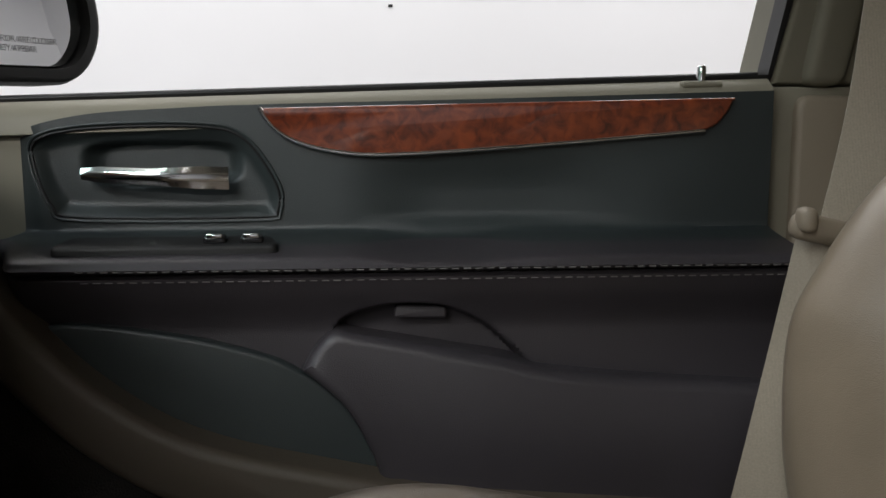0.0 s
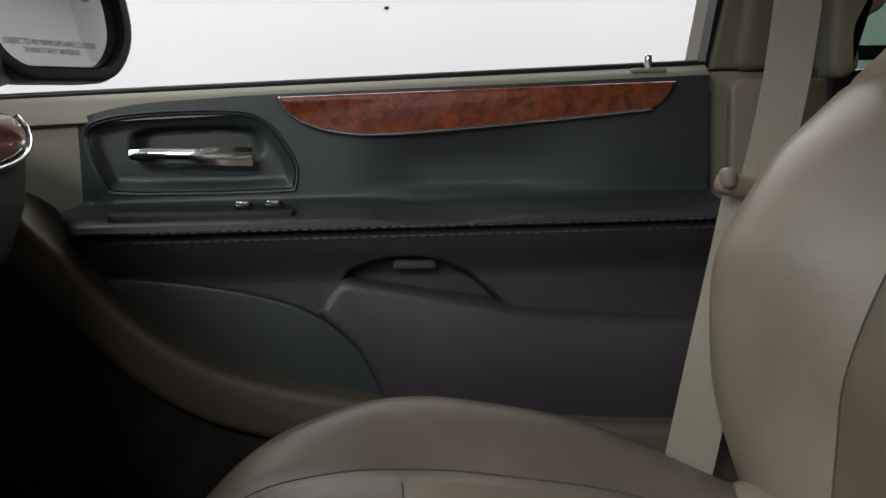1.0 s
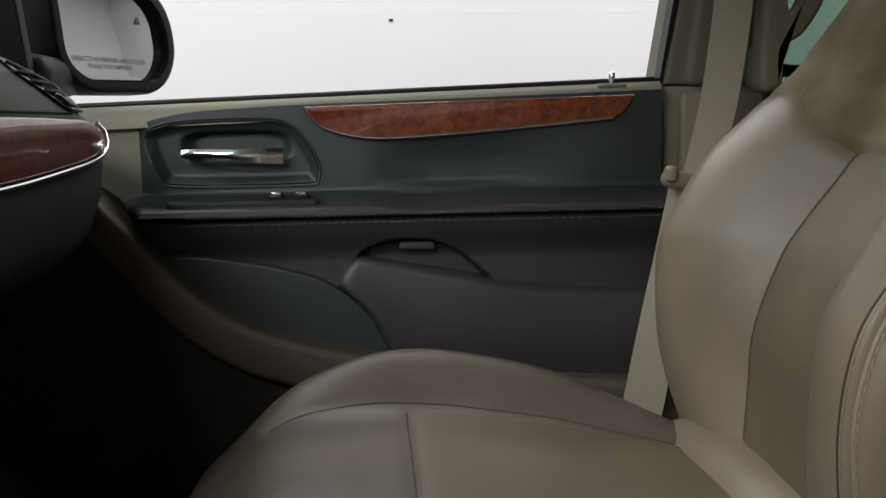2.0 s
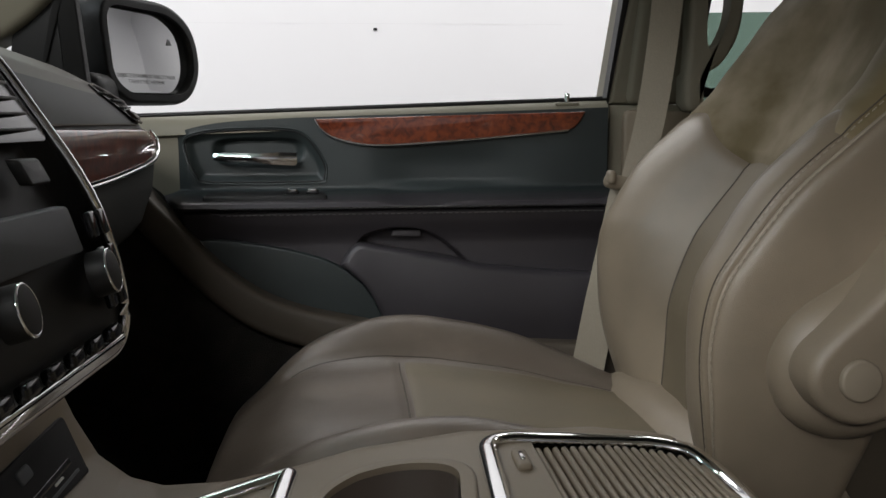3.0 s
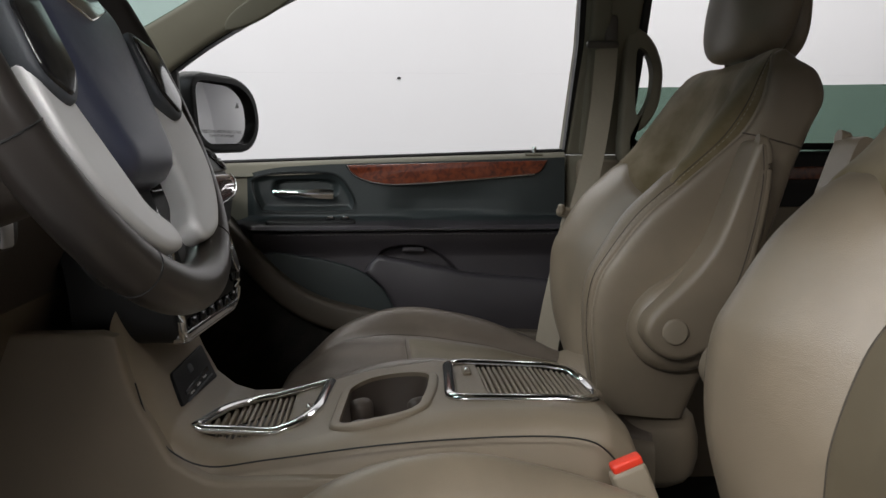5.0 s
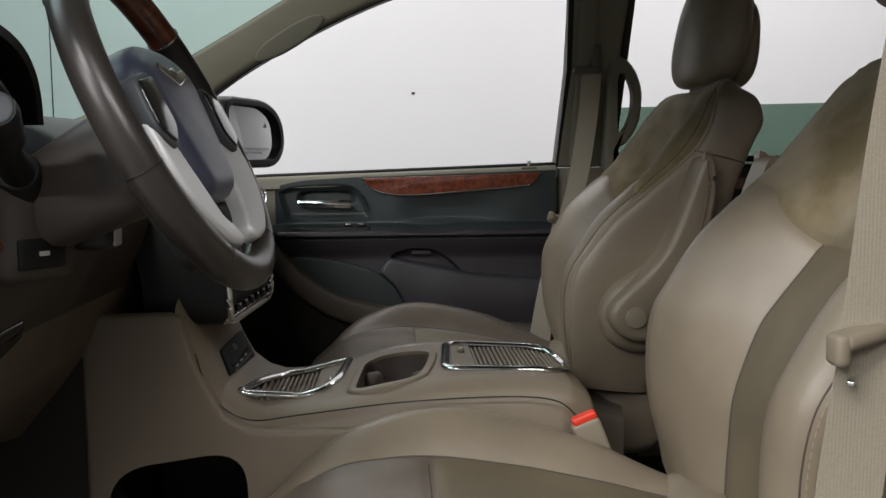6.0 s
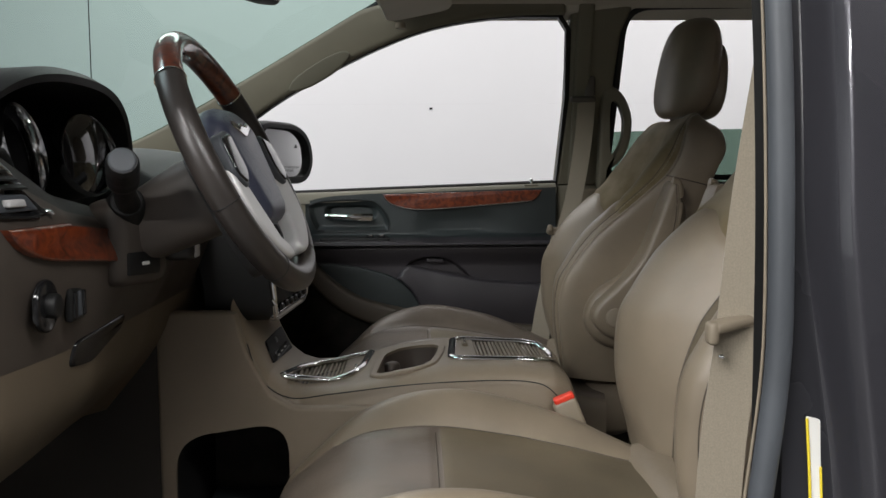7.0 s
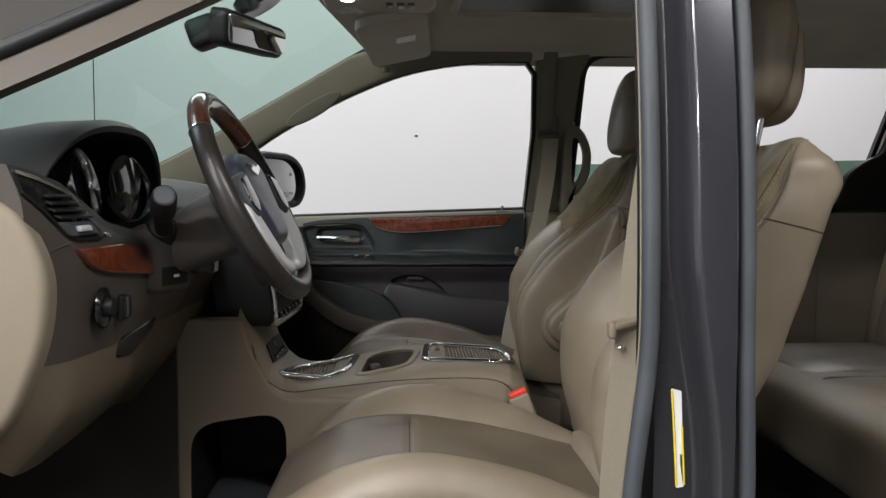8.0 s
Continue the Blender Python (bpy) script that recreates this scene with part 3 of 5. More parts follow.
for sx in (-0.062, -0.034):
    block("switch", (sx, 0.752, 0.970), (0.018, 0.012, 0.008), 0.003, GLOSS, sw, "black rocker switch with chrome tip")
    block("switch_tip", (sx, 0.747, 0.9735), (0.012, 0.003, 0.004), 0.001, CHROME, sw)

# map pocket, pull cup and speaker field
POCKET = [(0.003, 0.868), (0.012, 0.884), (0.024, 0.896), (0.032, 0.8985), (0.06, 0.893), (0.12, 0.882), (0.165, 0.874), (0.185, 0.868), (0.22, 0.863), (0.30, 0.855), (0.399, 0.848)]
pocket = np.vstack([spline(POCKET, 50), [(0.399, 0.735), (0.070, 0.735)], spline([(0.066, 0.77), (0.058, 0.80), (0.040, 0.835), (0.020, 0.855)], 12)])
slab("map_pocket", pocket, lambda u, v, d: (u, 0.736 + d - 0.014 * math.sin(min(1, max(0, (0.88 - v) / 0.14)) * math.pi) + 0.004 * step(u, 0.20, 0.30), v), 0.05, 0.009, DARK, door, "dark brown map pocket")
slab("cup_latch", rounded([(0.075, 0.905), (0.118, 0.904), (0.117, 0.914), (0.077, 0.915)], 0.003), on_y(0.7565), 0.01, 0.002, DARK, door)
SPK = [(-0.19, 0.905), (-0.10, 0.897), (-0.03, 0.880), (0.0, 0.866), (0.02, 0.853), (0.04, 0.833), (0.055, 0.805), (0.062, 0.78), (0.0, 0.76), (-0.10, 0.80), (-0.17, 0.86)]
slab("speaker_grille", spline(SPK, 60, closed=True), on_y(0.745), 0.02, 0.004, SLATE, door, "slate cloth speaker field")

# lock pin
block("lock_pin_base", (0.341, 0.818, sill(0.341) - 0.003), (0.036, 0.014, 0.006), 0.003, PILLAR, door, "oval beige pin base")
drum("lock_pin", pose(0.341, 0.817, sill(0.341) - 0.002), 0.0040, 0.0155, CHROME, door, "chrome lock pin", k=14, bevel=0.0025)

# window frame and pane
DLO = np.vstack([[(-0.43, 1.072), (0.403, 1.10)], [(0.412, 1.30), (0.405, 1.455)], spline([(0.385, 1.482), (0.28, 1.482), (0.16, 1.470), (0.044, 1.443), (-0.10, 1.385), (-0.262, 1.302), (-0.36, 1.239)], 20)])
DLO_O = inset(DLO, -0.012)
slab("window_frame", DLO_O, on_side(-0.012), 0.025, 0.003, BLACK, door, hole=DLO)
slab("quarter_frame", [(-0.375, 1.06), (-0.345, 1.06), (-0.345, 1.26), (-0.372, 1.245)], on_side(-0.01), 0.02, 0.003, BLACK, door, "black divider of the mirror corner")
slab("mirror_corner", [(-0.47, 1.06), (-0.375, 1.06), (-0.372, 1.24), (-0.43, 1.21)], on_side(-0.008), 0.02, 0.003, BLACK, door)

# ---- kick and sill trim under the door ----
KICK = [(-0.40, 1.03), (-0.275, 0.99), (-0.235, 0.955), (-0.19, 0.905), (-0.15, 0.866), (-0.10, 0.832), (-0.05, 0.812), (0.011, 0.797), (0.10, 0.778), (0.195, 0.766), (0.35, 0.752), (0.57, 0.748)]
top_k = spline(KICK, 60)
low_k = top_k[::-1] + np.array([-0.012, -0.05])
kick = np.vstack([top_k, [(0.57, 0.42), (0.10, 0.42), (0.02, 0.74)], low_k[np.searchsorted(-low_k[:, 0], -0.02):]])
# The shade down here is put into the trim's brown.
tagged(slab("sill_trim", kick, on_y(0.708), 0.06, 0.010, SHADED_TRIM), "plastic door sill and kick trim with shade put into its brown", "sill trim", kind="structure")
carpet = np.vstack([[(-1.0, 0.42), (-1.0, 1.06), (-0.40, 1.02)], spline(KICK, 60)[4:] + np.array([0, -0.006]), [(0.57, 0.42)]])
slab("side_carpet", carpet, on_y(0.728), 0.08, 0.006, CARPET, shell, "dark side carpet")


# ---- seats ----
def ring_param(n):
    th = np.linspace(0, 2 * math.pi, n, endpoint=False)
    c, s = np.cos(th), np.sin(th)
    return np.sign(c) * abs(c) ** 0.48, 0.5 - 0.5 * np.sign(s) * abs(s) ** 0.48


def groove(P, g):
    """Draws the surface in by g along its normals."""
    du = np.roll(P, -1, 1) - np.roll(P, 1, 1)
    dv = np.gradient(P, axis=0)
    n = np.cross(du, dv)
    n /= np.linalg.norm(n, axis=2)[:, :, None] + 1e-12
    c = P.mean((0, 1))
    if np.sum(n * (P - c)) < 0:
        n = -n
    return P - n * g[:, :, None]


# the backrest's profile at rising levels: (x, z) of the welt, the bolster's crest, the insert's seam and the rear edge
BACK = (
    ((0.340, 0.750), (0.356, 0.715), (0.372, 0.705), (0.462, 0.735)),
    ((0.331, 0.827), (0.330, 0.800), (0.380, 0.800), (0.500, 0.832)),
    ((0.327, 0.882), (0.323, 0.862), (0.386, 0.860), (0.525, 0.887)),
    ((0.336, 0.930), (0.326, 0.922), (0.410, 0.925), (0.554, 0.940)),
    ((0.356, 0.963), (0.344, 0.962), (0.434, 0.962), (0.570, 0.985)),
    ((0.395, 1.012), (0.378, 1.014), (0.470, 1.008), (0.586, 1.030)),
    ((0.442, 1.053), (0.420, 1.055), (0.495, 1.050), (0.598, 1.070)),
    ((0.500, 1.102), (0.464, 1.095), (0.520, 1.095), (0.612, 1.107)),
    ((0.526, 1.127), (0.486, 1.124), (0.535, 1.125), (0.622, 1.132)),
    ((0.547, 1.162), (0.515, 1.160), (0.552, 1.165), (0.638, 1.166)),
    ((0.557, 1.200), (0.550, 1.205), (0.563, 1.200), (0.628, 1.200)),
    ((0.570, 1.224), (0.576, 1.228), (0.580, 1.224), (0.604, 1.218)),
)
SKEW = 0.08


def glide(rows, at):
    """Catmull-Rom through the rows (along the first axis) at the given positions."""
    r = np.asarray(rows, float)
    r = np.concatenate([2 * r[:1] - r[1:2], r, 2 * r[-1:] - r[-2:-1]])
    at = np.asarray(at, float)
    k = np.clip(np.floor(at).astype(int), 0, len(r) - 4)
    u = (at - k).reshape((-1,) + (1,) * (r.ndim - 1))
    p, q, c, d = r[k], r[k + 1], r[k + 2], r[k + 3]
    return 0.5 * (2 * q + (c - p) * u + (2 * p - 5 * q + 4 * c - d) * u * u + (3 * q - p - 3 * c + d) * u ** 3)


def backrest(th, yc, out, slim):
    """Leather backrest: flanks, wide bolsters, a sunk insert and a suede field above it."""
    rings = []
    for k, (w, c, i, r) in enumerate(BACK):
        w, c, i, r = (np.array(q) for q in (w, c, i, r))
        r = r - np.array([slim * float(step(r[1], 1.05, 1.17)) * (k < 11), 0])
        if slim:
            w, c, i, r = (q - np.array([0, 0.014 * float(step(q[1], 1.14, 1.22))]) for q in (w, c, i, r))
        mid = i + np.array([0.008, 0])
        wide = np.interp(k, [0, 1, 3, 8, 10, 11], [0.93, 0.98, 1.0, 1.0, 0.97, 0.90])
        sides = []
        for back in (0.024, 0.0):
            e = w + np.array([back * float(1 - step(w[1], 1.04, 1.15)), 0])
            half = [(0.0, r), (0.17, r + 0.02 * (r - e)), (0.228, r), (0.252, r + 0.10 * (e - r)), (0.262, r + 0.40 * (e - r)), (0.262, r + 0.72 * (e - r)), (0.258, r + 0.93 * (e - r)),
                    (0.249, e), (0.233, e + 0.75 * (c - e) + np.array([-0.004, 0])), (0.200, c), (0.150, c + 0.36 * (i - c)), (0.098, i), (0.045, mid), (0.0, mid)]
            sides.append([(u * wide, *p) for u, p in half])
        rings.append(sides[0] + [(-u, x, z) for u, x, z in sides[1][-2:0:-1]])
    rings = np.array(rings)
    nc, per = rings.shape[1], 6
    loop = np.concatenate([rings[:, -1:], rings, rings[:, :2]], 1).transpose(1, 0, 2)
    ring = glide(loop, 1 + np.arange(nc * per) / per).transpose(1, 0, 2)
    # columns: seam and welt positions in the ring
    col = np.arange(nc * per)
    half_at = np.where(col <= nc * per // 2, col, nc * per - col) / per
    M, cut = 112, 50
    fine = glide(ring, np.linspace(0, len(BACK) - 1, 400))
    P = np.zeros((M, nc * per, 3))
    for j in range(nc * per):
        u = abs(fine[200, j, 0])
        zb = 1.018 + 0.060 * float(step(u, 0.09, 0.19)) - 0.025 * float(step(u, 0.21, 0.25))
        q = int(np.argmax(fine[:, j, 2] > zb))
        at = np.concatenate([np.linspace(0, q, cut + 1), np.linspace(q, 399, M - cut)[1:]])
        for a in range(3):
            P[:, j, a] = np.interp(at, np.arange(400), fine[:, j, a])
    top = P[-1].copy()
    cap = []
    for k, sh in ((0.75, 0.004), (0.35, 0.007), (0.0, 0.008)):
        row = top.copy()
        row[:, 0] *= 0.95 + 0.05 * k
        row[:, 1] = 0.588 + (row[:, 1] - 0.588) * k
        row[:, 2] += sh
        cap.append(row)
    P = np.concatenate([P, np.array(cap)])
    rows = np.repeat(np.arange(len(P))[:, None], nc * per, 1)
    H = np.repeat(half_at[None], len(P), 0)
    front = H > 7
    P = np.stack([P[:, :, 1] + SKEW * out * P[:, :, 0], P[:, :, 0], P[:, :, 2]], 2)
    g = 0.0055 * np.exp(-((H - 11) / 0.17) ** 2) * (rows <= cut + 1)
    g += 0.0035 * np.exp(-((rows - cut) / 1.0) ** 2) * front
    g += 0.0045 * np.exp(-((H - 7) / 0.13) ** 2)
    soft = np.array([[noise.noise((P[i, j, 0] * 13, P[i, j, 1] * 9, P[i, j, 2] * 8 + 3 * yc)) for j in range(P.shape[1])] for i in range(len(P))])
    g += 0.0022 * soft * front
    g *= 1 - step(rows, 100, 108)
    P = groove(P, g)
    P[:, :, 1] = yc + out * P[:, :, 1]
    zone = 0 * rows
    last = (nc * per) // 2
    nxt = np.roll(half_at, -1)
    zone[:, :] = np.where(np.minimum(half_at, nxt) >= 11, 2, np.where(np.minimum(half_at, nxt) >= 7, 5, 4))[None]
    zone = np.where((zone != 4) & (rows >= cut), 1, zone)
    for k, nm, mat, lb in ((1, "upper_insert", SUEDE, "stained olive suede upper insert"), (2, "lower_insert", INSERT, "darker perforated leather insert"),
                           (4, "side_cover", LEATHER, ""), (5, "back_bolster", LEATHER, "")):
        sheet(nm, P, mat, th, lb, wrap=True, keep=lambda i, j, k=k: zone[i, j] == k)
    for j0 in (7 * per, nc * per - 7 * per):
        sg = 1 if j0 < last else -1
        tube("flank_piping", P[3:-3, j0], 0.0021, PIPING, th, "raised piping", k=7)
        for dj in (2, -2):
            stitches("flank_stitching", P[4:-4, j0 + dj] + np.array([-0.0008, 0, 0.0004]), STITCH if dj * sg < 0 else PIPING, th, 0.0045, 0.003, 0.0006)
        tube("flank_seam", P[3:-3, j0 + 3 * sg], 0.0008, SEAMLINE, th, k=5)
    for j0 in (11 * per, nc * per - 11 * per):
        tube("insert_seam", P[3:cut + 1, j0], 0.0012, SEAMLINE, th, k=6)
    # seam across each flank, below the shoulder
    for cols in (range(1 * per, 7 * per + 1), range(nc * per - 7 * per, nc * per - per)):
        pts = []
        for j in cols:
            fz = P[:, j, 2] - (1.118 - 0.24 * (P[:, j, 0] - 0.51))
            k = int(np.argmax(fz > 0))
            w = -fz[k - 1] / (fz[k] - fz[k - 1])
            pts.append(P[k - 1, j] * (1 - w) + P[k, j] * w)
        tube("shoulder_seam", pts, 0.0012, SEAMLINE, th, k=6)


def seat(name, yc, out, label, slim=0.0, lean=0.0, deep=0.0):
    """A bucket seat; out: +1 where its door lies at larger y."""
    th = thing(name, label, "seat", "front seats")
    N = 132
    s, t = ring_param(N)
    backrest(th, yc, out, slim)
    # cushion
    XS = np.linspace(-0.125, 0.40, 80)
    top = np.interp(XS, [-0.125, -0.10, -0.06, 0.0, 0.08, 0.2, 0.3, 0.40], [0.700, 0.740, 0.765, 0.774, 0.770, 0.752, 0.735, 0.72])
    smooth = lambda q: np.convolve(np.pad(q, 7, "edge"), np.ones(15) / 15, "valid")
    top = smooth(top)
    bol = np.interp(XS, [-0.125, -0.06, 0.03, 0.12, 0.25, 0.34, 0.40], [0.0, 0.022, 0.066, 0.076, 0.060, 0.025, 0.0])
    hw = np.interp(XS, [-0.125, -0.10, -0.05, 0.05, 0.25, 0.40], [0.20, 0.235, 0.258, 0.268, 0.268, 0.24])
    bol, hw = smooth(smooth(bol)), smooth(hw)
    P = np.zeros((len(XS), N, 3))
    for i, x in enumerate(XS):
        up = np.clip(1 - 2 * t, 0, 1)
        z = top[i] + (0.60 - top[i]) * t + bol[i] * step(abs(s), 0.50, 0.80) * up * (1 - 0.35 * step(abs(s), 0.85, 1.0))
        z += up * (0.006 * (1 - (s / 0.5) ** 2)) * (abs(s) < 0.5)
        P[i] = np.stack([np.full(N, x), s * hw[i], z], 1)
    c = P[0].mean(0)
    nose = np.array([c + (P[0] - c) * math.cos(a) + np.array([-0.020, 0, 0]) * math.sin(a) for a in (1.57, 1.2, 0.8, 0.4)])
    P = np.concatenate([nose, P])
    for k in range(5):
        P[1:-1] = (P[:-2] + 2 * P[1:-1] + P[2:]) / 4
        P = (np.roll(P, 1, 1) + 2 * P + np.roll(P, -1, 1)) / 4
    XX = np.repeat(P[:, :1, 0], N, 1)
    S, T = np.repeat(s[None], len(P), 0), np.repeat(t[None], len(P), 0)
    front = T < 0.5
    sb = 0.58
    seam = 0.077
    g = 0.004 * np.exp(-((abs(S) - sb) / 0.02) ** 2) * front * (XX > -0.06)
    g += 0.004 * np.exp(-((XX - seam) / 0.004) ** 2) * front * (abs(S) < sb)
    g += 0.003 * np.exp(-((abs(S) - 0.955) / 0.012) ** 2) * front
    wr = np.array([[noise.noise((P[i, j, 0] * 16, P[i, j, 1] * 7, 3.1)) for j in range(N)] for i in range(len(P))])
    g += 0.0020 * wr * front
    P = groove(P, g)
    P[:, :, 1] = yc + out * P[:, :, 1]
    reg = np.where(front & (abs(S) < sb), np.where(XX > seam, 1, 2), np.where(front & (abs(S) < 0.955), 3, 4))
    # Driver bolsters keep LEATHER; the passenger's darker copy has shade in its colour.
    for k, nm, mat, lb in ((1, "cushion_insert", INSERT, "perforated leather cushion insert"), (2, "cushion_front", WORN_SHADED, "creased leather cushion front, shade tinted in"),
                           (3, "cushion_bolster", LEATHER if out < 0 else WORN_SHADED, "creased leather cushion bolsters, passenger side darkened for shade"), (4, "cushion_side", LEATHER, "")):
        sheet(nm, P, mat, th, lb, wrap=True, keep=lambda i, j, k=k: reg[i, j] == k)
    for sg in (-1, 1):
        j0 = int(np.argmin(abs(s - sg * sb) + (t > 0.3)))
        tube("cushion_seam", P[14:-6, j0], 0.0010, SEAMLINE, th, k=6)
    i0 = int(np.argmin(abs(XX[:, 0] - seam)))
    tube("cushion_seam", [P[i0, j] for j in sorted((j for j in range(N) if t[j] < 0.3 and abs(s[j]) < sb), key=lambda j: s[j])], 0.0010, SEAMLINE, th, k=6)
    for sg in (-1, 1):
        j0 = int(np.argmin(abs(s - sg * 0.955) + (t > 0.3)))
        stitches("cushion_stitching", P[8:-8, j0] + np.array([0, 0, 0.0012]), STITCH, th, 0.004, 0.003)
    # base
    block("seat_base", (0.14, yc, 0.52), (0.40, 0.40, 0.20), 0.02, BLACK, th)
    block("hinge_cover", (0.405, yc, 0.685), (0.15, 0.45, 0.13), 0.05, LEATHER, th, "leather flap over the hinge")
    # headrest
    hr_c = np.array([0.612 - lean, yc, 1.334 + deep * 0.5])
    H = []
    for a in np.linspace(-math.pi / 2, math.pi / 2, 30):
        ca, sa = math.cos(a) ** 0.55, math.copysign(abs(math.sin(a)) ** 0.8, math.sin(a))
        ring = []
        for b in np.linspace(0, 2 * math.pi, 48, endpoint=False):
            cb, sb_ = math.copysign(abs(math.cos(b)) ** 0.7, math.cos(b)), math.copysign(abs(math.sin(b)) ** 0.6, math.sin(b))
            dx = 0.047 * cb * ca + 0.012 * sa + (0.020 * (sb_ ** 2) if cb < 0 else 0) * ca - 0.006 * (1 - sa) * (cb < 0)
            ring.append(hr_c + np.array([dx, 0.125 * sb_ * ca * (1 - 0.10 * sa), 0.100 * sa]))
        H.append(ring)
    hr = sheet("headrest", np.array(H), LEATHER, th, "leather headrest", wrap=True)
    H2 = np.array(H)
    H2 = hr_c + (H2 - hr_c) * np.array([0.55, 0.84, 0.78]) + np.array([0.036, 0, -0.026])
    sheet("headrest_shell", H2, LEATHER, hr, wrap=True)
    for dy in (-0.062, 0.062):
        tube("headrest_post", [(0.588 - lean * 0.6, yc + dy, 1.20), (0.625 - lean, yc + dy, 1.30)], 0.006, CHROME, hr, "chrome headrest post", k=12)
    # folded armrest and recliner cover on the inner flank
    yi = yc - out * 0.262
    slab("recliner_cover", spline([(0.352, 0.872), (0.362, 0.836), (0.385, 0.815), (0.42, 0.808), (0.462, 0.820), (0.490, 0.85), (0.510, 0.92), (0.530, 1.00), (0.535, 1.06), (0.515, 1.09), (0.49, 1.05), (0.46, 0.985), (0.42, 0.945), (0.372, 0.912)], 80, closed=True),
         lambda u, vv, d: (u, yi - out * (0.024 - d), vv), 0.03, 0.022, LEATHER, th, "raised soft recliner cover")
    paddle = [(0.360, 0.872), (0.366, 0.890), (0.383, 0.908), (0.408, 0.931), (0.433, 0.958), (0.453, 0.990), (0.474, 1.045), (0.494, 1.100), (0.503, 1.110), (0.513, 1.104), (0.515, 1.066),
              (0.509, 1.02), (0.494, 0.956), (0.480, 0.915), (0.467, 0.872), (0.449, 0.851), (0.425, 0.838), (0.402, 0.834), (0.379, 0.842), (0.365, 0.857)]
    arm = slab("folded_armrest", spline(paddle, 90, closed=True), lambda u, vv, d: (u, yi - out * (0.055 - d), vv), 0.055, 0.009, LEATHER, th, "folded narrow leather armrest")
    tube("armrest_bead", [(u - 0.004, yi - out * 0.046, w_) for u, w_ in spline(paddle[8:16], 40)], 0.0085, LEATHER, arm, k=12)
    tube("armrest_seam", [(u - 0.010, yi - out * 0.0545, w_) for u, w_ in spline(paddle[9:15], 40)], 0.0010, SEAMLINE, arm, k=6)
    drum("pivot_cap", Matrix.Translation((0.398, yi - out * 0.056, 0.872)) @ pose(0, 0, 0, 90 if out > 0 else -90), 0.0165, 0.005, SILL_TRIM, arm, "round pivot cap", bevel=0.0025)
    return th


seat("car_seat", 0.41, 1, "taupe leather front passenger seat with stained suede insert")
seat("car_seat", -0.41, -1, "taupe leather driver seat with worn suede insert", 0.008, 0.045, 0.032)

# ---- centre console ----
console = thing("center_console", "beige plastic console with two trays and cup holder", "console")
Xc = np.array([-0.225, -0.205, -0.190, -0.173, -0.150, -0.125, -0.08, -0.03, 0.02, 0.10, 0.20, 0.26, 0.285, 0.298, 0.302])
Zc = np.array([0.945, 0.900, 0.862, 0.830, 0.811, 0.803, 0.804, 0.813, 0.826, 0.836, 0.836, 0.828, 0.812, 0.78, 0.70])
CUP = rounded([(-0.014, -0.104, 0.03), (0.020, -0.116, 0.05), (0.067, -0.100, 0.03), (0.082, -0.025, 0.06), (0.088, 0.046, 0.03), (0.045, 0.066, 0.05), (-0.004, 0.046, 0.03)], 0.03, 10)
T2 = rounded([(0.098, -0.081, 0.03), (0.258, -0.079, 0.04), (0.283, -0.01, 0.03), (0.276, 0.086, 0.045), (0.107, 0.099, 0.03)], 0.03, 8)
T1 = rounded([(-0.164, -0.100, 0.012), (-0.058, -0.072, 0.03), (-0.034, -0.02, 0.05), (-0.024, 0.108, 0.012), (-0.128, 0.062, 0.05), (-0.154, -0.01, 0.04)], 0.03, 8)


def inside(o, x, y):
    """Whether (x, y) lies in the closed outline o."""
    a, b = o, np.roll(o, -1, 0)
    c = (a[:, 1] > y) != (b[:, 1] > y)
    q = a[:, 0] + (y - a[:, 1]) * (b[:, 0] - a[:, 0]) / np.where(b[:, 1] == a[:, 1], 1e-9, b[:, 1] - a[:, 1])
    return bool(np.sum(c & (x < q)) % 2)


xs = np.concatenate([np.linspace(-0.225, -0.12, 50), np.linspace(-0.118, 0.302, 120)])
prof = spline([(-0.162, -0.42), (-0.160, -0.20), (-0.156, -0.08), (-0.150, -0.035), (-0.140, -0.012), (-0.120, -0.002), (-0.09, 0.0), (0.0, 0.0), (0.09, 0.0),
               (0.120, -0.002), (0.140, -0.012), (0.150, -0.035), (0.156, -0.08), (0.160, -0.20), (0.162, -0.42)], 260)
rows = []
for x in xs:
    z = np.interp(x, Xc, Zc)
    k = 1 - 0.13 * step(x, 0.24, 0.302)
    rows.append([(x, y * k, z + dz) for y, dz in prof])
R3 = np.array(rows)
wide = inset(CUP, -0.003)
BIN = rounded([(-0.308, 0.45), (-0.306, 0.742, 0.05), (-0.140, 0.766, 0.05), (-0.140, 0.60), (-0.144, 0.45)], 0.03, 8)
CUT1, CUT2 = inset(T1, 0.005), inset(T2, 0.005)
hit = np.array([[abs(p[1]) < 0.128 and p[2] > 0.78 and (inside(wide, p[0], p[1]) or inside(CUT1, p[0], p[1]) or inside(CUT2, p[0], p[1])) or p[1] < -0.1 and inside(inset(BIN, -0.008), p[0], p[2]) for p in r] for r in R3])
sheet("console_body", R3, CONSOLE, console, "beige grained console body", keep=lambda i, j: not (hit[i, j] or hit[i + 1, j] or hit[i, j + 1] or hit[i + 1, j + 1]))


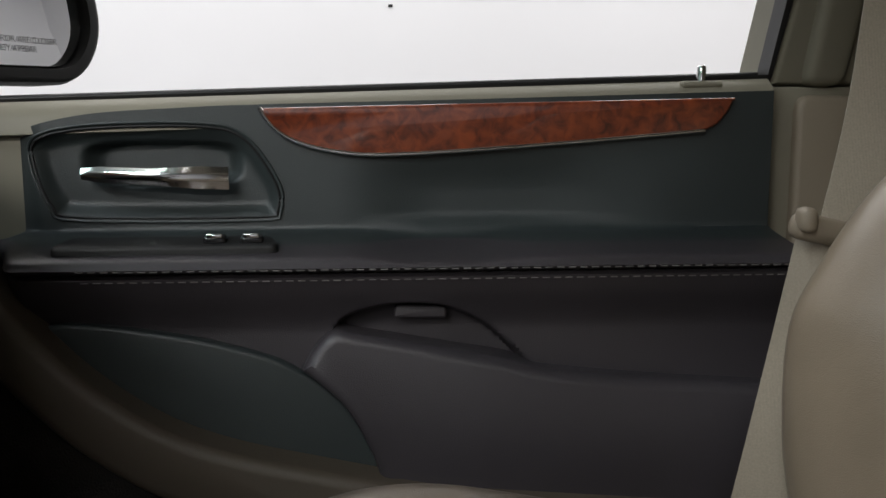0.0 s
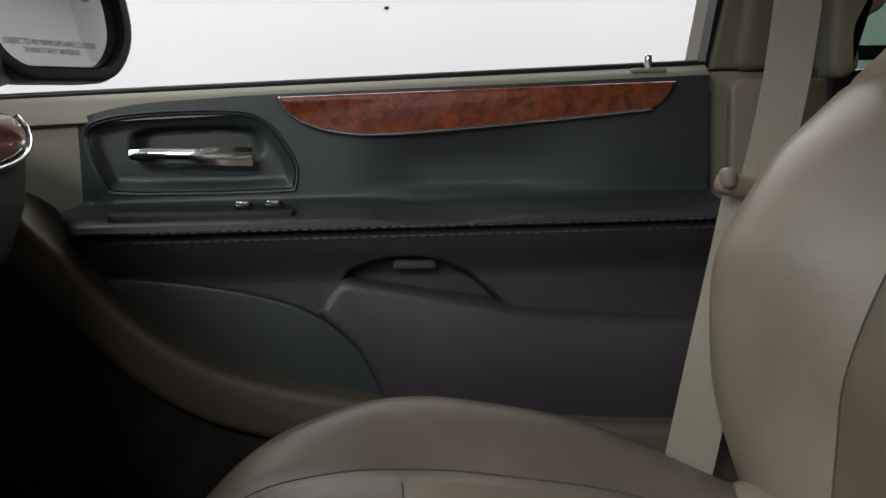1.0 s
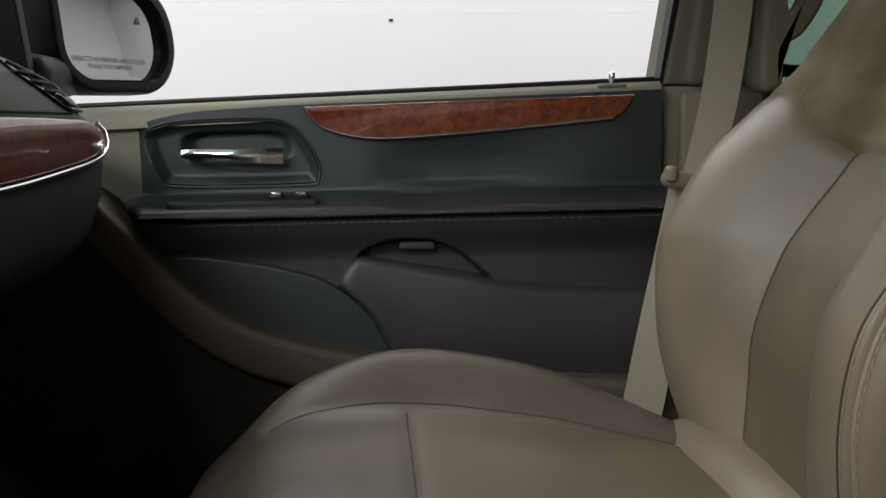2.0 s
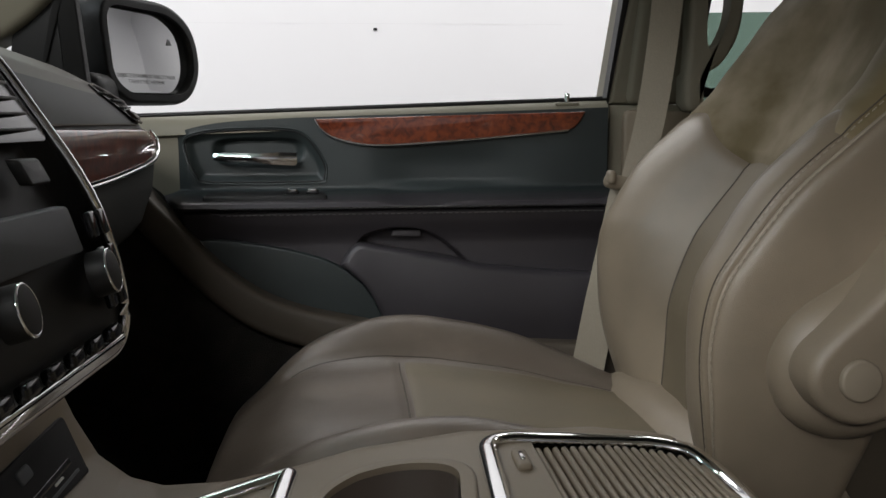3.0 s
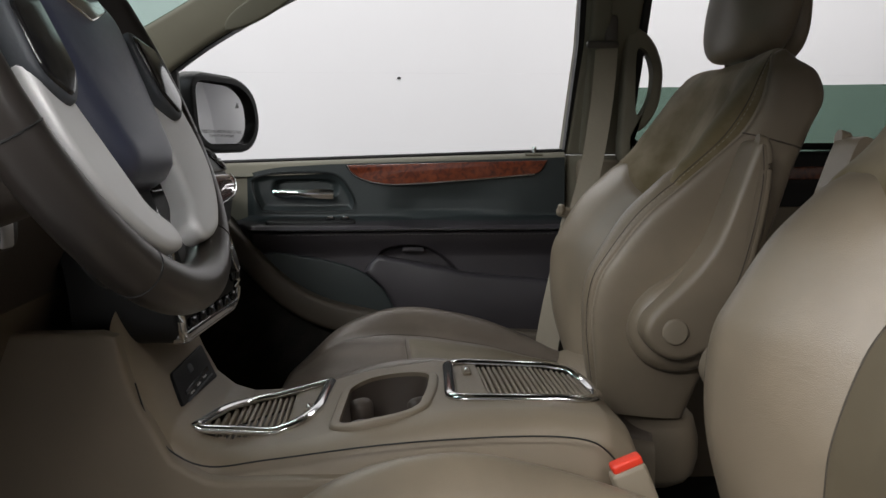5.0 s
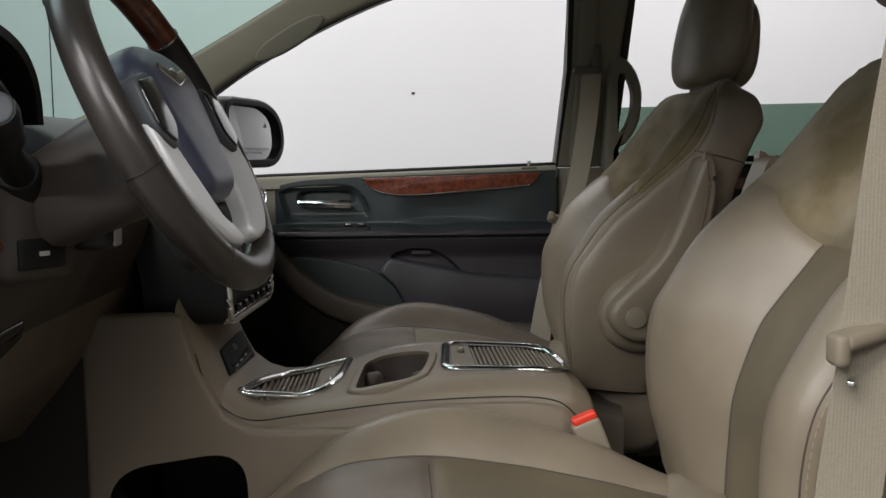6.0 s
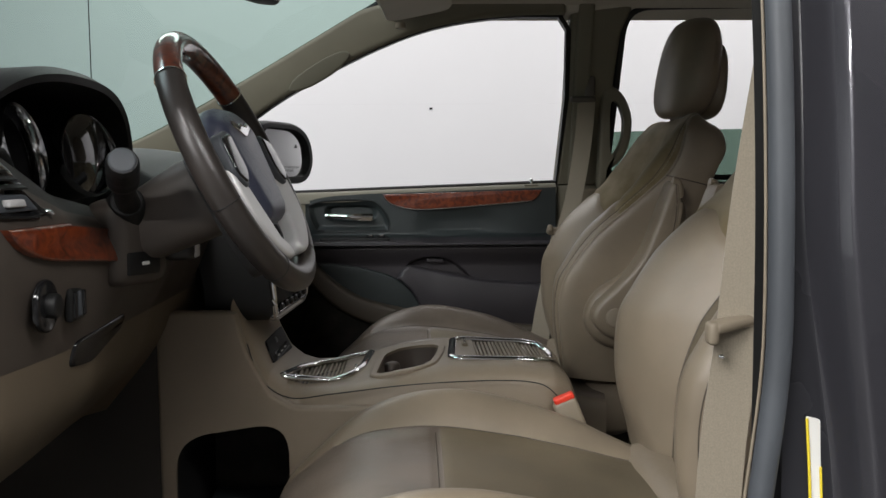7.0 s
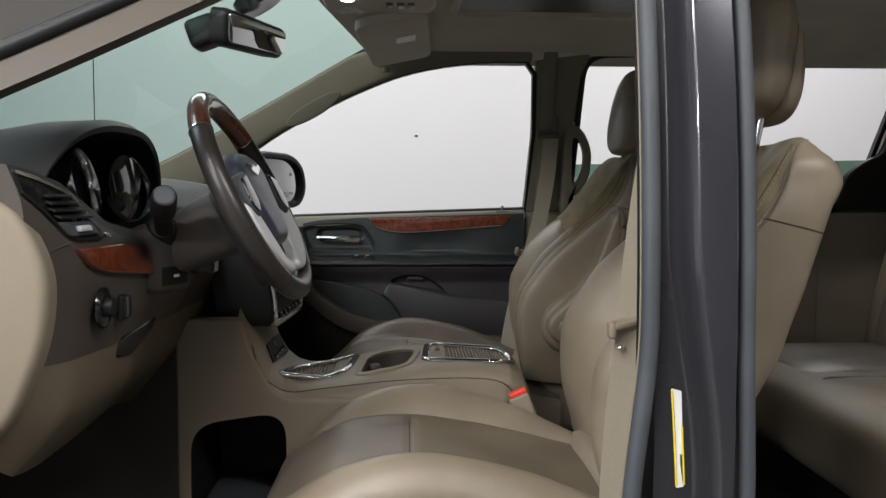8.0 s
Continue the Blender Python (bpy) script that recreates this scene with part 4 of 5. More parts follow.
def tray(o, z_of, label):
    """A ribbed tray lid in a chrome surround."""
    inner = inset(o, 0.0110) + np.array([0.0, -0.0025])
    mid = (o + inner) / 2
    fr = tube("tray_surround", [(u, v, z_of(u) + 0.002) for u, v in mid], 0.0048, CHROME, console, label, closed=True, k=14, flat=1.45)
    # Black base puts the shade between the beige ribs into colour.
    lid = slab("lid_shade_base", inner, lambda u, v, d: (u, v, z_of(u) - 0.012 - d), 0.006, 0, BLACK, fr)
    return lid, inner


zt = lambda x: float(np.interp(x, Xc, Zc))
for o, lab, x0, x1 in ((T2, "chrome tray surround", 0.148, 0.276), (T1, "chrome tray surround", -0.158, -0.066)):
    lid, inner = tray(o, zt, lab)
    for x in np.arange(x0, x1, 0.0064):
        ys_in = [v for (u, v), (u2, v2) in zip(inner, np.roll(inner, -1, 0)) if (u - x) * (u2 - x) <= 0]
        if len(ys_in) >= 2:
            a, b = min(ys_in) + 0.0005, max(ys_in) - 0.0005
            block("rib", (x, (a + b) / 2, zt(x) - 0.006), (0.0042, b - a, 0.012), 0.0012, CONSOLE, lid, seg=1)

    flat = [(u, v) for u, v in inner if (u < x0 + 0.002 if x0 > 0 else u > x1)]
    a, b = min(v for u, v in flat), max(v for u, v in flat)
    xa, xb = (min(u for u, v in inner), x0 - 0.003) if x0 > 0 else (x1 - 0.001, max(u for u, v in inner))
    plate = np.array([[(u, a + (b - a) * q, zt(u) + 0.001) for q in np.linspace(0, 1, 12)] for u in np.linspace(xa, xb, 8)])
    sheet("lid_plate", plate, CONSOLE, lid, keep=lambda i, j: inside(inset(o, 0.006), plate[i, j, 0], plate[i, j, 1]) and inside(inset(o, 0.004), plate[i + 1, j + 1, 0], plate[i + 1, j + 1, 1]))

# ---- cup holder, console details ----
zc = 0.830
slab("cup_holder_rim", inset(CUP, -0.011), lambda u, v, d: (u, v, zt(u) + 0.0035 - d), 0.02, 0.0035, CONSOLE, console, hole=CUP)
well = [inset(CUP, 0.001 + 0.003 * k) for k in range(4)]
n = len(CUP)
verts = [(u, v, zt(u) - 0.001 - 0.030 * k) for k, w in enumerate(well) for u, v in w]
faces = [(k * n + i, k * n + (i + 1) % n, (k + 1) * n + (i + 1) % n, (k + 1) * n + i) for k in range(3) for i in range(n)] + [tuple(range(3 * n, 4 * n))]
link("cup_holder_well", verts, faces, CUPBROWN, console, "brown cup holder well")
for cy in (-0.072, 0.068):
    for cx in (0.008, 0.074):
        block("cup_holder_fin", (cx, cy * 0.62 - 0.025, 0.785), (0.030, 0.022, 0.06), 0.010, CUPBROWN, console, turn=(0, 0, 45))
for bx, by in ((0.131, 0.045), (-0.050, -0.010)):
    t_ = block("tray_latch", (bx, by, zt(bx) + 0.0025), (0.010, 0.032, 0.006), 0.0025, CONSOLE, console)
    block("latch_tip", (bx, by, zt(bx) + 0.005), (0.004, 0.014, 0.004), 0.0015, CHROME, t_, "chrome latch")

# parting line along the console's flank
SEAM = [(-0.1995, 0.887), (-0.189, 0.852), (-0.1715, 0.823), (-0.135, 0.8045), (-0.075, 0.810), (0.043, 0.8225), (0.165, 0.827), (0.2295, 0.822), (0.255, 0.806), (0.263, 0.793)]
pts = [(x, -0.1575 + 0.02 * step(x, 0.24, 0.302), z - 0.006) for x, z in spline(SEAM, 60)]
tube("console_seam", pts, 0.0009, BLACK, console)

# slot panel between stack and tray
def on_slope(lift):
    return lambda u, v, d: (float(np.interp(v, Zc[5::-1], Xc[5::-1])) + lift - d, u, v + (lift - d) * 0.5)


slot = slab("outlet_panel", rounded([(-0.078, 0.834), (-0.056, 0.864), (0.104, 0.862), (0.090, 0.826)], 0.006), on_slope(0.003), 0.02, 0.001, NIGHT, console, "black outlet panel")
slab("outlet_slot", rounded([(-0.050, 0.8385), (-0.048, 0.8425), (0.072, 0.8415), (0.072, 0.8375)], 0.001), on_slope(0.0042), 0.004, 0.0005, GLOSS, slot)
slab("outlet_slot", rounded([(-0.056, 0.8325), (-0.055, 0.8345), (0.076, 0.8325), (0.076, 0.8305)], 0.0006), on_slope(0.0042), 0.004, 0.0003, RUBBER, slot)
for k in range(3):
    slab("outlet_icon", rounded([(-0.035 + 0.035 * k, 0.8355), (-0.035 + 0.035 * k, 0.8370), (-0.020 + 0.035 * k, 0.8367), (-0.020 + 0.035 * k, 0.8352)], 0.0005), on_slope(0.0042), 0.003, 0.0003, SILVER, slot)
slab("outlet_socket", rounded([(0.0, 0.850), (0.0, 0.858), (0.020, 0.858), (0.020, 0.850)], 0.003), on_slope(0.0042), 0.004, 0.001, RUBBER, slot)

# storage bin in the console's driver flank
FLANK = [(-0.330, 0.42), (-0.330, 0.93), (-0.30, 0.93), (-0.215, 0.93), (-0.200, 0.87), (-0.165, 0.805), (-0.13, 0.785), (0.02, 0.785), (0.02, 0.42)]
block("tunnel_carpet", (-0.62, 0.0, 0.66), (0.62, 0.30, 0.48), 0.03, CARPET, shell)
# Beige flank lies in shade here; this panel's dark colour stands for it.
slab("footwell_shade_panel", [(-0.80, 0.42), (-0.80, 0.93), (-0.328, 0.93), (-0.328, 0.42)], on_y(-0.164), 0.02, 0, SKIN_AND_SHADE, console, "footwell side panel darkened to stand for shade")
bins = slab("console_flank", evenly(FLANK, 90), on_y(-0.167), 0.02, 0.006, CONSOLE, console, "beige flank with open bin", hole=evenly(BIN, 90))
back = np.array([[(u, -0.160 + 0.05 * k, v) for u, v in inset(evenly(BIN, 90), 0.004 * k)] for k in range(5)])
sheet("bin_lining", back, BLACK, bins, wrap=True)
slab("bin_back", evenly(BIN, 90), on_y(0.03), 0.01, 0, CARPET, bins)
slab("bin_mat", rounded([(-0.29, -0.15), (-0.13, -0.15), (-0.13, 0.03), (-0.29, 0.03)], 0.01), on_z(0.60), 0.01, 0.002, RUBBER, bins, "ribbed grey mat")

# ---- dashboard ----
dash = thing("dashboard", "dark dashboard with taupe lower half and burl wood trim", "dashboard")
SEC = {
    -0.745: [(-0.80, 1.15), (-0.53, 1.187), (-0.43, 1.190), (-0.366, 1.180), (-0.350, 1.13), (-0.351, 1.05), (-0.364, 0.95), (-0.388, 0.89), (-0.43, 0.85)],
    -0.72: [(-0.80, 1.15), (-0.52, 1.185), (-0.42, 1.187), (-0.354, 1.176), (-0.338, 1.12), (-0.340, 1.05), (-0.354, 0.95), (-0.38, 0.89), (-0.425, 0.848)],
    -0.675: [(-0.80, 1.15), (-0.52, 1.180), (-0.43, 1.172), (-0.336, 1.162), (-0.319, 1.11), (-0.315, 1.05), (-0.330, 0.95), (-0.338, 0.885), (-0.40, 0.812)],
    -0.63: [(-0.80, 1.14), (-0.54, 1.150), (-0.44, 1.105), (-0.328, 1.142), (-0.307, 1.09), (-0.303, 1.04), (-0.323, 0.95), (-0.338, 0.88), (-0.405, 0.803)],
    -0.57: [(-0.80, 1.14), (-0.54, 1.150), (-0.44, 1.085), (-0.316, 1.112), (-0.294, 1.08), (-0.291, 1.03), (-0.315, 0.95), (-0.338, 0.875), (-0.41, 0.795)],
    -0.45: [(-0.80, 1.14), (-0.52, 1.150), (-0.44, 1.080), (-0.305, 1.092), (-0.280, 1.06), (-0.277, 1.02), (-0.310, 0.95), (-0.338, 0.875), (-0.41, 0.795)],
    -0.285: [(-0.80, 1.14), (-0.52, 1.150), (-0.42, 1.085), (-0.300, 1.090), (-0.273, 1.055), (-0.270, 1.02), (-0.31, 0.95), (-0.335, 0.88), (-0.41, 0.80)],
    -0.25: [(-0.80, 1.14), (-0.52, 1.170), (-0.38, 1.160), (-0.290, 1.120), (-0.273, 1.07), (-0.270, 1.03), (-0.31, 0.95), (-0.335, 0.88), (-0.41, 0.80)],
    -0.15: [(-0.80, 1.14), (-0.52, 1.171), (-0.376, 1.161), (-0.287, 1.122), (-0.267, 1.073), (-0.263, 1.032), (-0.296, 0.957), (-0.326, 0.886), (-0.405, 0.785)],
    0.20: [(-0.80, 1.14), (-0.52, 1.175), (-0.36, 1.165), (-0.275, 1.130), (-0.245, 1.085), (-0.238, 1.04), (-0.245, 0.985), (-0.29, 0.91), (-0.50, 0.80)],
    0.60: [(-0.80, 1.14), (-0.52, 1.165), (-0.36, 1.145), (-0.268, 1.105), (-0.240, 1.075), (-0.232, 1.04), (-0.238, 0.985), (-0.28, 0.91), (-0.50, 0.80)],
    0.70: [(-0.80, 1.13), (-0.52, 1.140), (-0.38, 1.115), (-0.280, 1.075), (-0.246, 1.055), (-0.236, 1.03), (-0.240, 0.98), (-0.285, 0.91), (-0.50, 0.80)],
    0.745: [(-0.80, 1.10), (-0.52, 1.09), (-0.40, 1.07), (-0.300, 1.04), (-0.268, 1.02), (-0.256, 1.00), (-0.262, 0.965), (-0.30, 0.90), (-0.50, 0.80)],
}
keys = sorted(SEC)
N1, N2, N3 = 34, 26, 16
NS = N1 + N2 + N3 - 2
cur = np.array([np.vstack([spline(SEC[k][:4], N1), spline(SEC[k][3:7], N2)[1:], spline(SEC[k][6:], N3)[1:]]) for k in keys])
yy = np.linspace(-0.745, 0.745, 122)
DP = np.array([[(np.interp(y, keys, cur[:, i, 0]), y, np.interp(y, keys, cur[:, i, 1])) for i in range(NS)] for y in yy])


def dash_x(y, z):
    """The rear-facing surface of the dash at that place."""
    row = np.array([[np.interp(y, keys, cur[:, i, 0]), np.interp(y, keys, cur[:, i, 1])] for i in range(NS)])
    row = row[np.argmax(row[:, 0] > -0.42):]
    o = np.argsort(row[:, 1])
    return float(np.interp(z, row[o, 1], row[o, 0]))


def on_dash(lift):
    return lambda u, v, d: (dash_x(u, v) + lift - d, u, v)


ZONE = np.array([[0 if j < N1 + 2 else 1 if j < N1 + N2 - 2 else 2 for j in range(NS)] for y in yy])
sheet("dash_pad", DP, DASHTOP, dash, "black grained dash pad", keep=lambda i, j: ZONE[i, j] == 0 and yy[i] < 0.16)
sheet("passenger_dash_pad", DP, DASH, dash, "grey-brown passenger dash pad", keep=lambda i, j: ZONE[i, j] == 0 and yy[i] >= 0.16)
sheet("fascia", DP, DASHMID, dash, "taupe fascia", keep=lambda i, j: ZONE[i, j] == 1 and yy[i] < 0.16)
sheet("glovebox_lid", DP, DASHTOP, dash, "dark glove box lid", keep=lambda i, j: ZONE[i, j] > 0 and yy[i] >= 0.16)
sheet("knee_panel", DP, SHADED_KNEE, dash, "beige knee panel, darkened for the shade below the dash", keep=lambda i, j: ZONE[i, j] == 2 and yy[i] < 0.16)
for k in (0, -1):
    e = DP[k]
    link("end_cap", list(e) + [(-0.8, e[0][1], 0.8)], [tuple(range(NS + 1))], DASHMID if k == 0 else DASH, dash)
ECAP = np.vstack([spline([(-0.62, 1.17), (-0.46, 1.160), (-0.397, 1.137), (-0.372, 1.111), (-0.354, 1.072), (-0.349, 1.036), (-0.355, 0.987), (-0.371, 0.94), (-0.405, 0.88), (-0.50, 0.80)], 40), [(-0.62, 0.78)]])
ECAP = np.array([0.066, 1.155]) + (ECAP - np.array([0.066, 1.155])) * 0.981
slab("end_cover", ECAP + np.array([0.019, 0.0]), on_y(-0.756), 0.03, 0.012, SILL_TRIM, dash, "beige end cover")

# instrument hood and dials
HY, HW = -0.455, 0.190


def arch(x, hgt, wd, base=1.148):
    """A rib of the instrument hood: steep on the middle side, sloping on the door side."""
    rib = []
    for a in np.linspace(0, math.pi, 56):
        c = math.cos(a)
        y = HY - 0.228 * wd * c ** 0.95 if c > 0 else HY + 0.185 * wd * (-c) ** 0.62
        near = max(0.0, c)
        rib.append((x - 0.045 * near ** 2, y, base + hgt * math.sin(a) ** 0.75 - 0.05 * near ** 4))
    return rib


hood = [arch(*q) for q in ((-0.322, 0.092, 1.0), (-0.335, 0.100, 1.02), (-0.40, 0.097, 1.02), (-0.50, 0.078, 1.06), (-0.60, 0.056, 1.08), (-0.70, 0.030, 1.08), (-0.80, 0.0, 1.08))]
hood_ob = sheet("instrument_hood", np.array(hood), DASHTOP, dash, "black instrument hood")
lining = [arch(*q) for q in ((-0.322, 0.092, 1.0), (-0.325, 0.084, 0.965), (-0.44, 0.066, 0.90))]
sheet("hood_lining", np.array(lining), BLACK, hood_ob)
clus = slab("instrument_face", rounded([(-0.63, 1.065), (-0.28, 1.065), (-0.28, 1.225), (-0.63, 1.225)], 0.04), lambda u, v, d: (-0.432 - 0.25 * (v - 1.14) - d, u, v), 0.02, 0.003, GLOSS, dash, "gloss black instrument face")
for cx, cy, cz, r, turn, wide in ((-0.352, -0.540, 1.160, 0.048, 0, 0.016), (-0.340, -0.388, 1.156, 0.050, -22, 0.005), (-0.405, -0.462, 1.145, 0.028, 0, 0.004)):
    m = Matrix.Translation((cx, cy, cz)) @ pose(0, 0, 0, 0, 0, turn) @ pose(0, 0, 0, 0, 77, 0)
    circle = lambda q, h: [m @ Vector((q * math.cos(a), q * math.sin(a), h)) for a in np.linspace(0, 2 * math.pi, 48, endpoint=False)]
    drum("dial", m @ pose(0, 0, -0.045), r * 0.97, 0.004, BLACK, clus, "black dial")
    sheet("dial_ring", np.array([circle(*q) for q in ((r * 0.94, -wide), (r * 0.955, 0.0), (r * 0.985, 0.003), (r * 1.01, 0.0), (r * 1.02, -wide))]), CHROME, clus, "chrome dial ring", wrap=True)
    sheet("dial_shroud", np.array([circle(r * 0.99, -0.08), circle(r * 0.99, -wide)]), GLOSS, clus, wrap=True)
    if turn:
        drum("dial_lens", Matrix.Translation((cx - 0.004, cy, cz)) @ pose(0, 0, 0, 0, 0, -13) @ pose(0, 0, 0, 0, 85, 0), r * 0.95, 0.003, LENS, clus, "glossy dark dial lens", bevel=0.001)
    for k in range(11):
        a = math.pi * (1.25 - 1.5 * k / 10)
        p = m @ Vector((-r * 0.78 * math.sin(a), r * 0.78 * math.cos(a), -0.040))
        block("dial_mark", p, (0.0015, 0.003, 0.007), 0, WHITE, clus)

# side vent of the driver
VARC = [(-0.744, 1.173), (-0.720, 1.166), (-0.706, 1.161), (-0.690, 1.155), (-0.671, 1.146), (-0.655, 1.135), (-0.638, 1.121), (-0.620, 1.106), (-0.607, 1.095)]
VLOW = [(-0.628, 1.093), (-0.660, 1.094), (-0.686, 1.097), (-0.706, 1.115), (-0.726, 1.134), (-0.744, 1.150)]
vent = slab("side_vent", np.vstack([spline(VARC, 30), spline(VLOW, 20)]), on_dash(0.004), 0.02, 0.003, GLOSS, dash, "black side air vent")
tube("vent_chrome", [(dash_x(u, v) + 0.005, u, v) for u, v in spline(VARC, 40)], 0.0022, CHROME, vent, "chrome strip")
tube("vent_edge", [(dash_x(u, v) + 0.003, u, v) for u, v in spline(VLOW, 30)], 0.0016, BLACK, vent)
for z in (1.122, 1.130, 1.138, 1.146):
    y0, y1 = np.interp(z, [1.095, 1.128], [-0.690, -0.716]), np.interp(z, [q[1] for q in VARC][::-1], [q[0] for q in VARC][::-1]) - 0.006
    block("vent_slat", (dash_x((y0 + y1) / 2, z) + 0.005, (y0 + y1) / 2, z), (0.010, y1 - y0, 0.0022), 0.0005, BLACK, vent, turn=(0, 18, np.degrees(math.atan2(dash_x(y1, z) - dash_x(y0, z), y1 - y0)) * -1))
tw = slab("vent_thumb_panel", rounded([(-0.706, 1.116), (-0.645, 1.115), (-0.632, 1.100), (-0.692, 1.099)], 0.004), on_dash(0.008), 0.01, 0.002, RUBBER, vent, "blue-grey thumb panel")
slab("vent_wheel", rounded([(-0.680, 1.104), (-0.680, 1.111), (-0.655, 1.111), (-0.655, 1.104)], 0.002), on_dash(0.011), 0.006, 0.002, SILVER, tw)
pts = [(dash_x(u, v) + 0.0008, u, v) for u, v in spline([(-0.688, 1.090), (-0.702, 1.087), (-0.717, 1.082)], 12)]
tube("fascia_seam", pts, 0.0012, SEAMLINE, dash, k=6)

# driver's wood, switches
slab("driver_wood_trim", np.vstack([spline([(-0.681, 1.084), (-0.672, 1.071), (-0.656, 1.060), (-0.625, 1.051), (-0.57, 1.045), (-0.492, 1.037), (-0.44, 1.031)], 24), [(-0.44, 1.070), (-0.523, 1.082), (-0.588, 1.085)]]), on_dash(0.009), 0.014, 0.003, WOOD, dash, "burl wood dash trim")
knob_m = Matrix.Translation((dash_x(-0.625, 1.008) + 0.002, -0.625, 1.008)) @ pose(0, 0, 0, 0, 90, 0)
kn = drum("headlight_switch", knob_m, 0.026, 0.006, GLOSS, dash, "black rotary headlight switch")
drum("switch_knob", knob_m @ pose(0, 0, 0.006), 0.012, 0.010, BLACK, kn)
dm = block("dimmer_panel", (dash_x(-0.566, 1.002) + 0.001, -0.567, 1.002), (0.008, 0.040, 0.034), 0.003, BLACK, dash)
for k in range(3):
    block("dimmer_wheel", (dash_x(-0.566, 1.002) + 0.004, -0.579 + 0.012 * k, 1.002), (0.007, 0.007, 0.026), 0.002, RUBBER if k == 1 else GLOSS, dm)
PM = Matrix.Translation((-0.2755, -0.462, 1.056)) @ pose(0, 0, 0, 0, 0, -32)
pod = block("column_fascia", (0, 0, 0), (0.060, 0.082, 0.098), 0.020, DASHMID, dash, "taupe pod beside the column")
pod.data.transform(PM)
tb = block("tailgate_button", (0.028, -0.002, -0.022), (0.008, 0.046, 0.026), 0.003, BLACK, pod, "black tailgate button")
tb.data.transform(PM)
ic = block("button_icon", (0.0325, -0.002, -0.022), (0.002, 0.010, 0.004), 0.0008, WHITE, tb)
ic.data.transform(PM)
slab("brake_release", rounded([(-0.535, 0.928), (-0.535, 0.956), (-0.395, 0.966), (-0.385, 0.946), (-0.47, 0.921)], 0.012), on_dash(0.004), 0.02, 0.004, GLOSS, dash, "black brake release lever")

# passenger wood, vent
slab("passenger_wood_trim", np.vstack([spline([(0.20, 1.005), (0.31, 1.007), (0.45, 1.010), (0.58, 1.017), (0.65, 1.023), (0.682, 1.032), (0.692, 1.044), (0.688, 1.056)], 40), [(0.67, 1.059), (0.60, 1.060), (0.50, 1.061), (0.40, 1.061), (0.30, 1.062), (0.20, 1.062)]]), on_dash(0.006), 0.012, 0.003, WOOD, dash, "burl wood dash trim")
tube("passenger_chrome", [(dash_x(u, v) + 0.007, u, v) for u, v in spline([(0.20, 1.002), (0.31, 1.004), (0.45, 1.007), (0.58, 1.014), (0.655, 1.020), (0.688, 1.030), (0.698, 1.044), (0.693, 1.057)], 50)], 0.0024, CHROME, dash, "chrome strip")
tube("pad_seam", [(dash_x(u, 1.0655) + 0.001, u, 1.0655) for u in np.linspace(0.20, 0.60, 30)], 0.0016, SEAMLINE, dash, k=6)
pv = slab("passenger_vent", spline([(0.525, 1.110), (0.56, 1.103), (0.600, 1.092), (0.635, 1.080), (0.658, 1.069), (0.625, 1.068), (0.590, 1.069), (0.560, 1.080), (0.535, 1.095)], 48, closed=True), on_dash(0.004), 0.015, 0.002, GLOSS, dash, "black side air vent")
tube("vent_rim", [(dash_x(u, v) + 0.005, u, v) for u, v in spline([(0.525, 1.110), (0.56, 1.103), (0.600, 1.092), (0.635, 1.080), (0.658, 1.069), (0.625, 1.068), (0.590, 1.069)], 40)], 0.0018, DASH, pv)
slab("vent_thumb_panel", rounded([(0.588, 1.072), (0.622, 1.071), (0.610, 1.080), (0.576, 1.082)], 0.002), on_dash(0.008), 0.01, 0.002, DASH, pv)
for k in range(3):
    z = 1.085 + 0.008 * k
    block("vent_slat", (dash_x(0.568 - 0.012 * k, z) + 0.005, 0.572 - 0.014 * k, z), (0.008, 0.034, 0.002), 0.0005, BLACK, pv)

# centre stack, bowed towards the seats
STACK_Z = np.linspace(0.88, 1.14, 40)
STACK_X = np.interp(STACK_Z, *np.array(spline([(0.88, -0.172), (0.905, -0.153), (0.941, -0.150), (0.985, -0.157), (1.03, -0.172), (1.097, -0.209), (1.14, -0.238)], 60)).T)


def on_stack(lift):
    return lambda u, v, d: (float(np.interp(v, STACK_Z, STACK_X)) + 0.08 * (u - 0.1) + lift - d, u, v)


ST = rounded([(-0.122, 0.905, 0.035), (0.126, 0.905, 0.035), (0.122, 1.00), (0.098, 1.13, 0.03), (-0.094, 1.13, 0.03), (-0.118, 1.00)], 0.05, 8)
stack = slab("radio_panel", ST, on_stack(0.0), 0.10, 0.006, BLACK, dash, "black radio and climate panel")
tube("stack_chrome", [on_stack(0.003)(u, v, 0) for u, v in inset(ST, 0.004)], 0.0045, CHROME, stack, "chrome surround", closed=True, k=10)
slab("chrome_sill", rounded([(-0.108, 0.906), (0.108, 0.906), (0.116, 0.920), (-0.112, 0.920)], 0.006), on_stack(0.007), 0.012, 0.004, CHROME, stack, "broad chrome lower edge")
slab("vent_panel", rounded([(-0.085, 1.055), (0.098, 1.055), (0.088, 1.118), (-0.08, 1.118)], 0.012), on_stack(0.004), 0.01, 0.002, GLOSS, stack)
for k in range(5):
    z = 1.064 + 0.010 * k
    x0 = on_stack(0.006)(0, z, 0)[0]
    for cy in (-0.042, 0.050):
        block("vent_slat", (x0, cy, z), (0.010, 0.076, 0.002), 0.0005, SHROUD, stack)
slab("screen", rounded([(-0.090, 0.985), (0.065, 0.985), (0.063, 1.015), (-0.088, 1.015)], 0.004), on_stack(0.005), 0.008, 0.001, RUBBER, stack, "grey radio display")
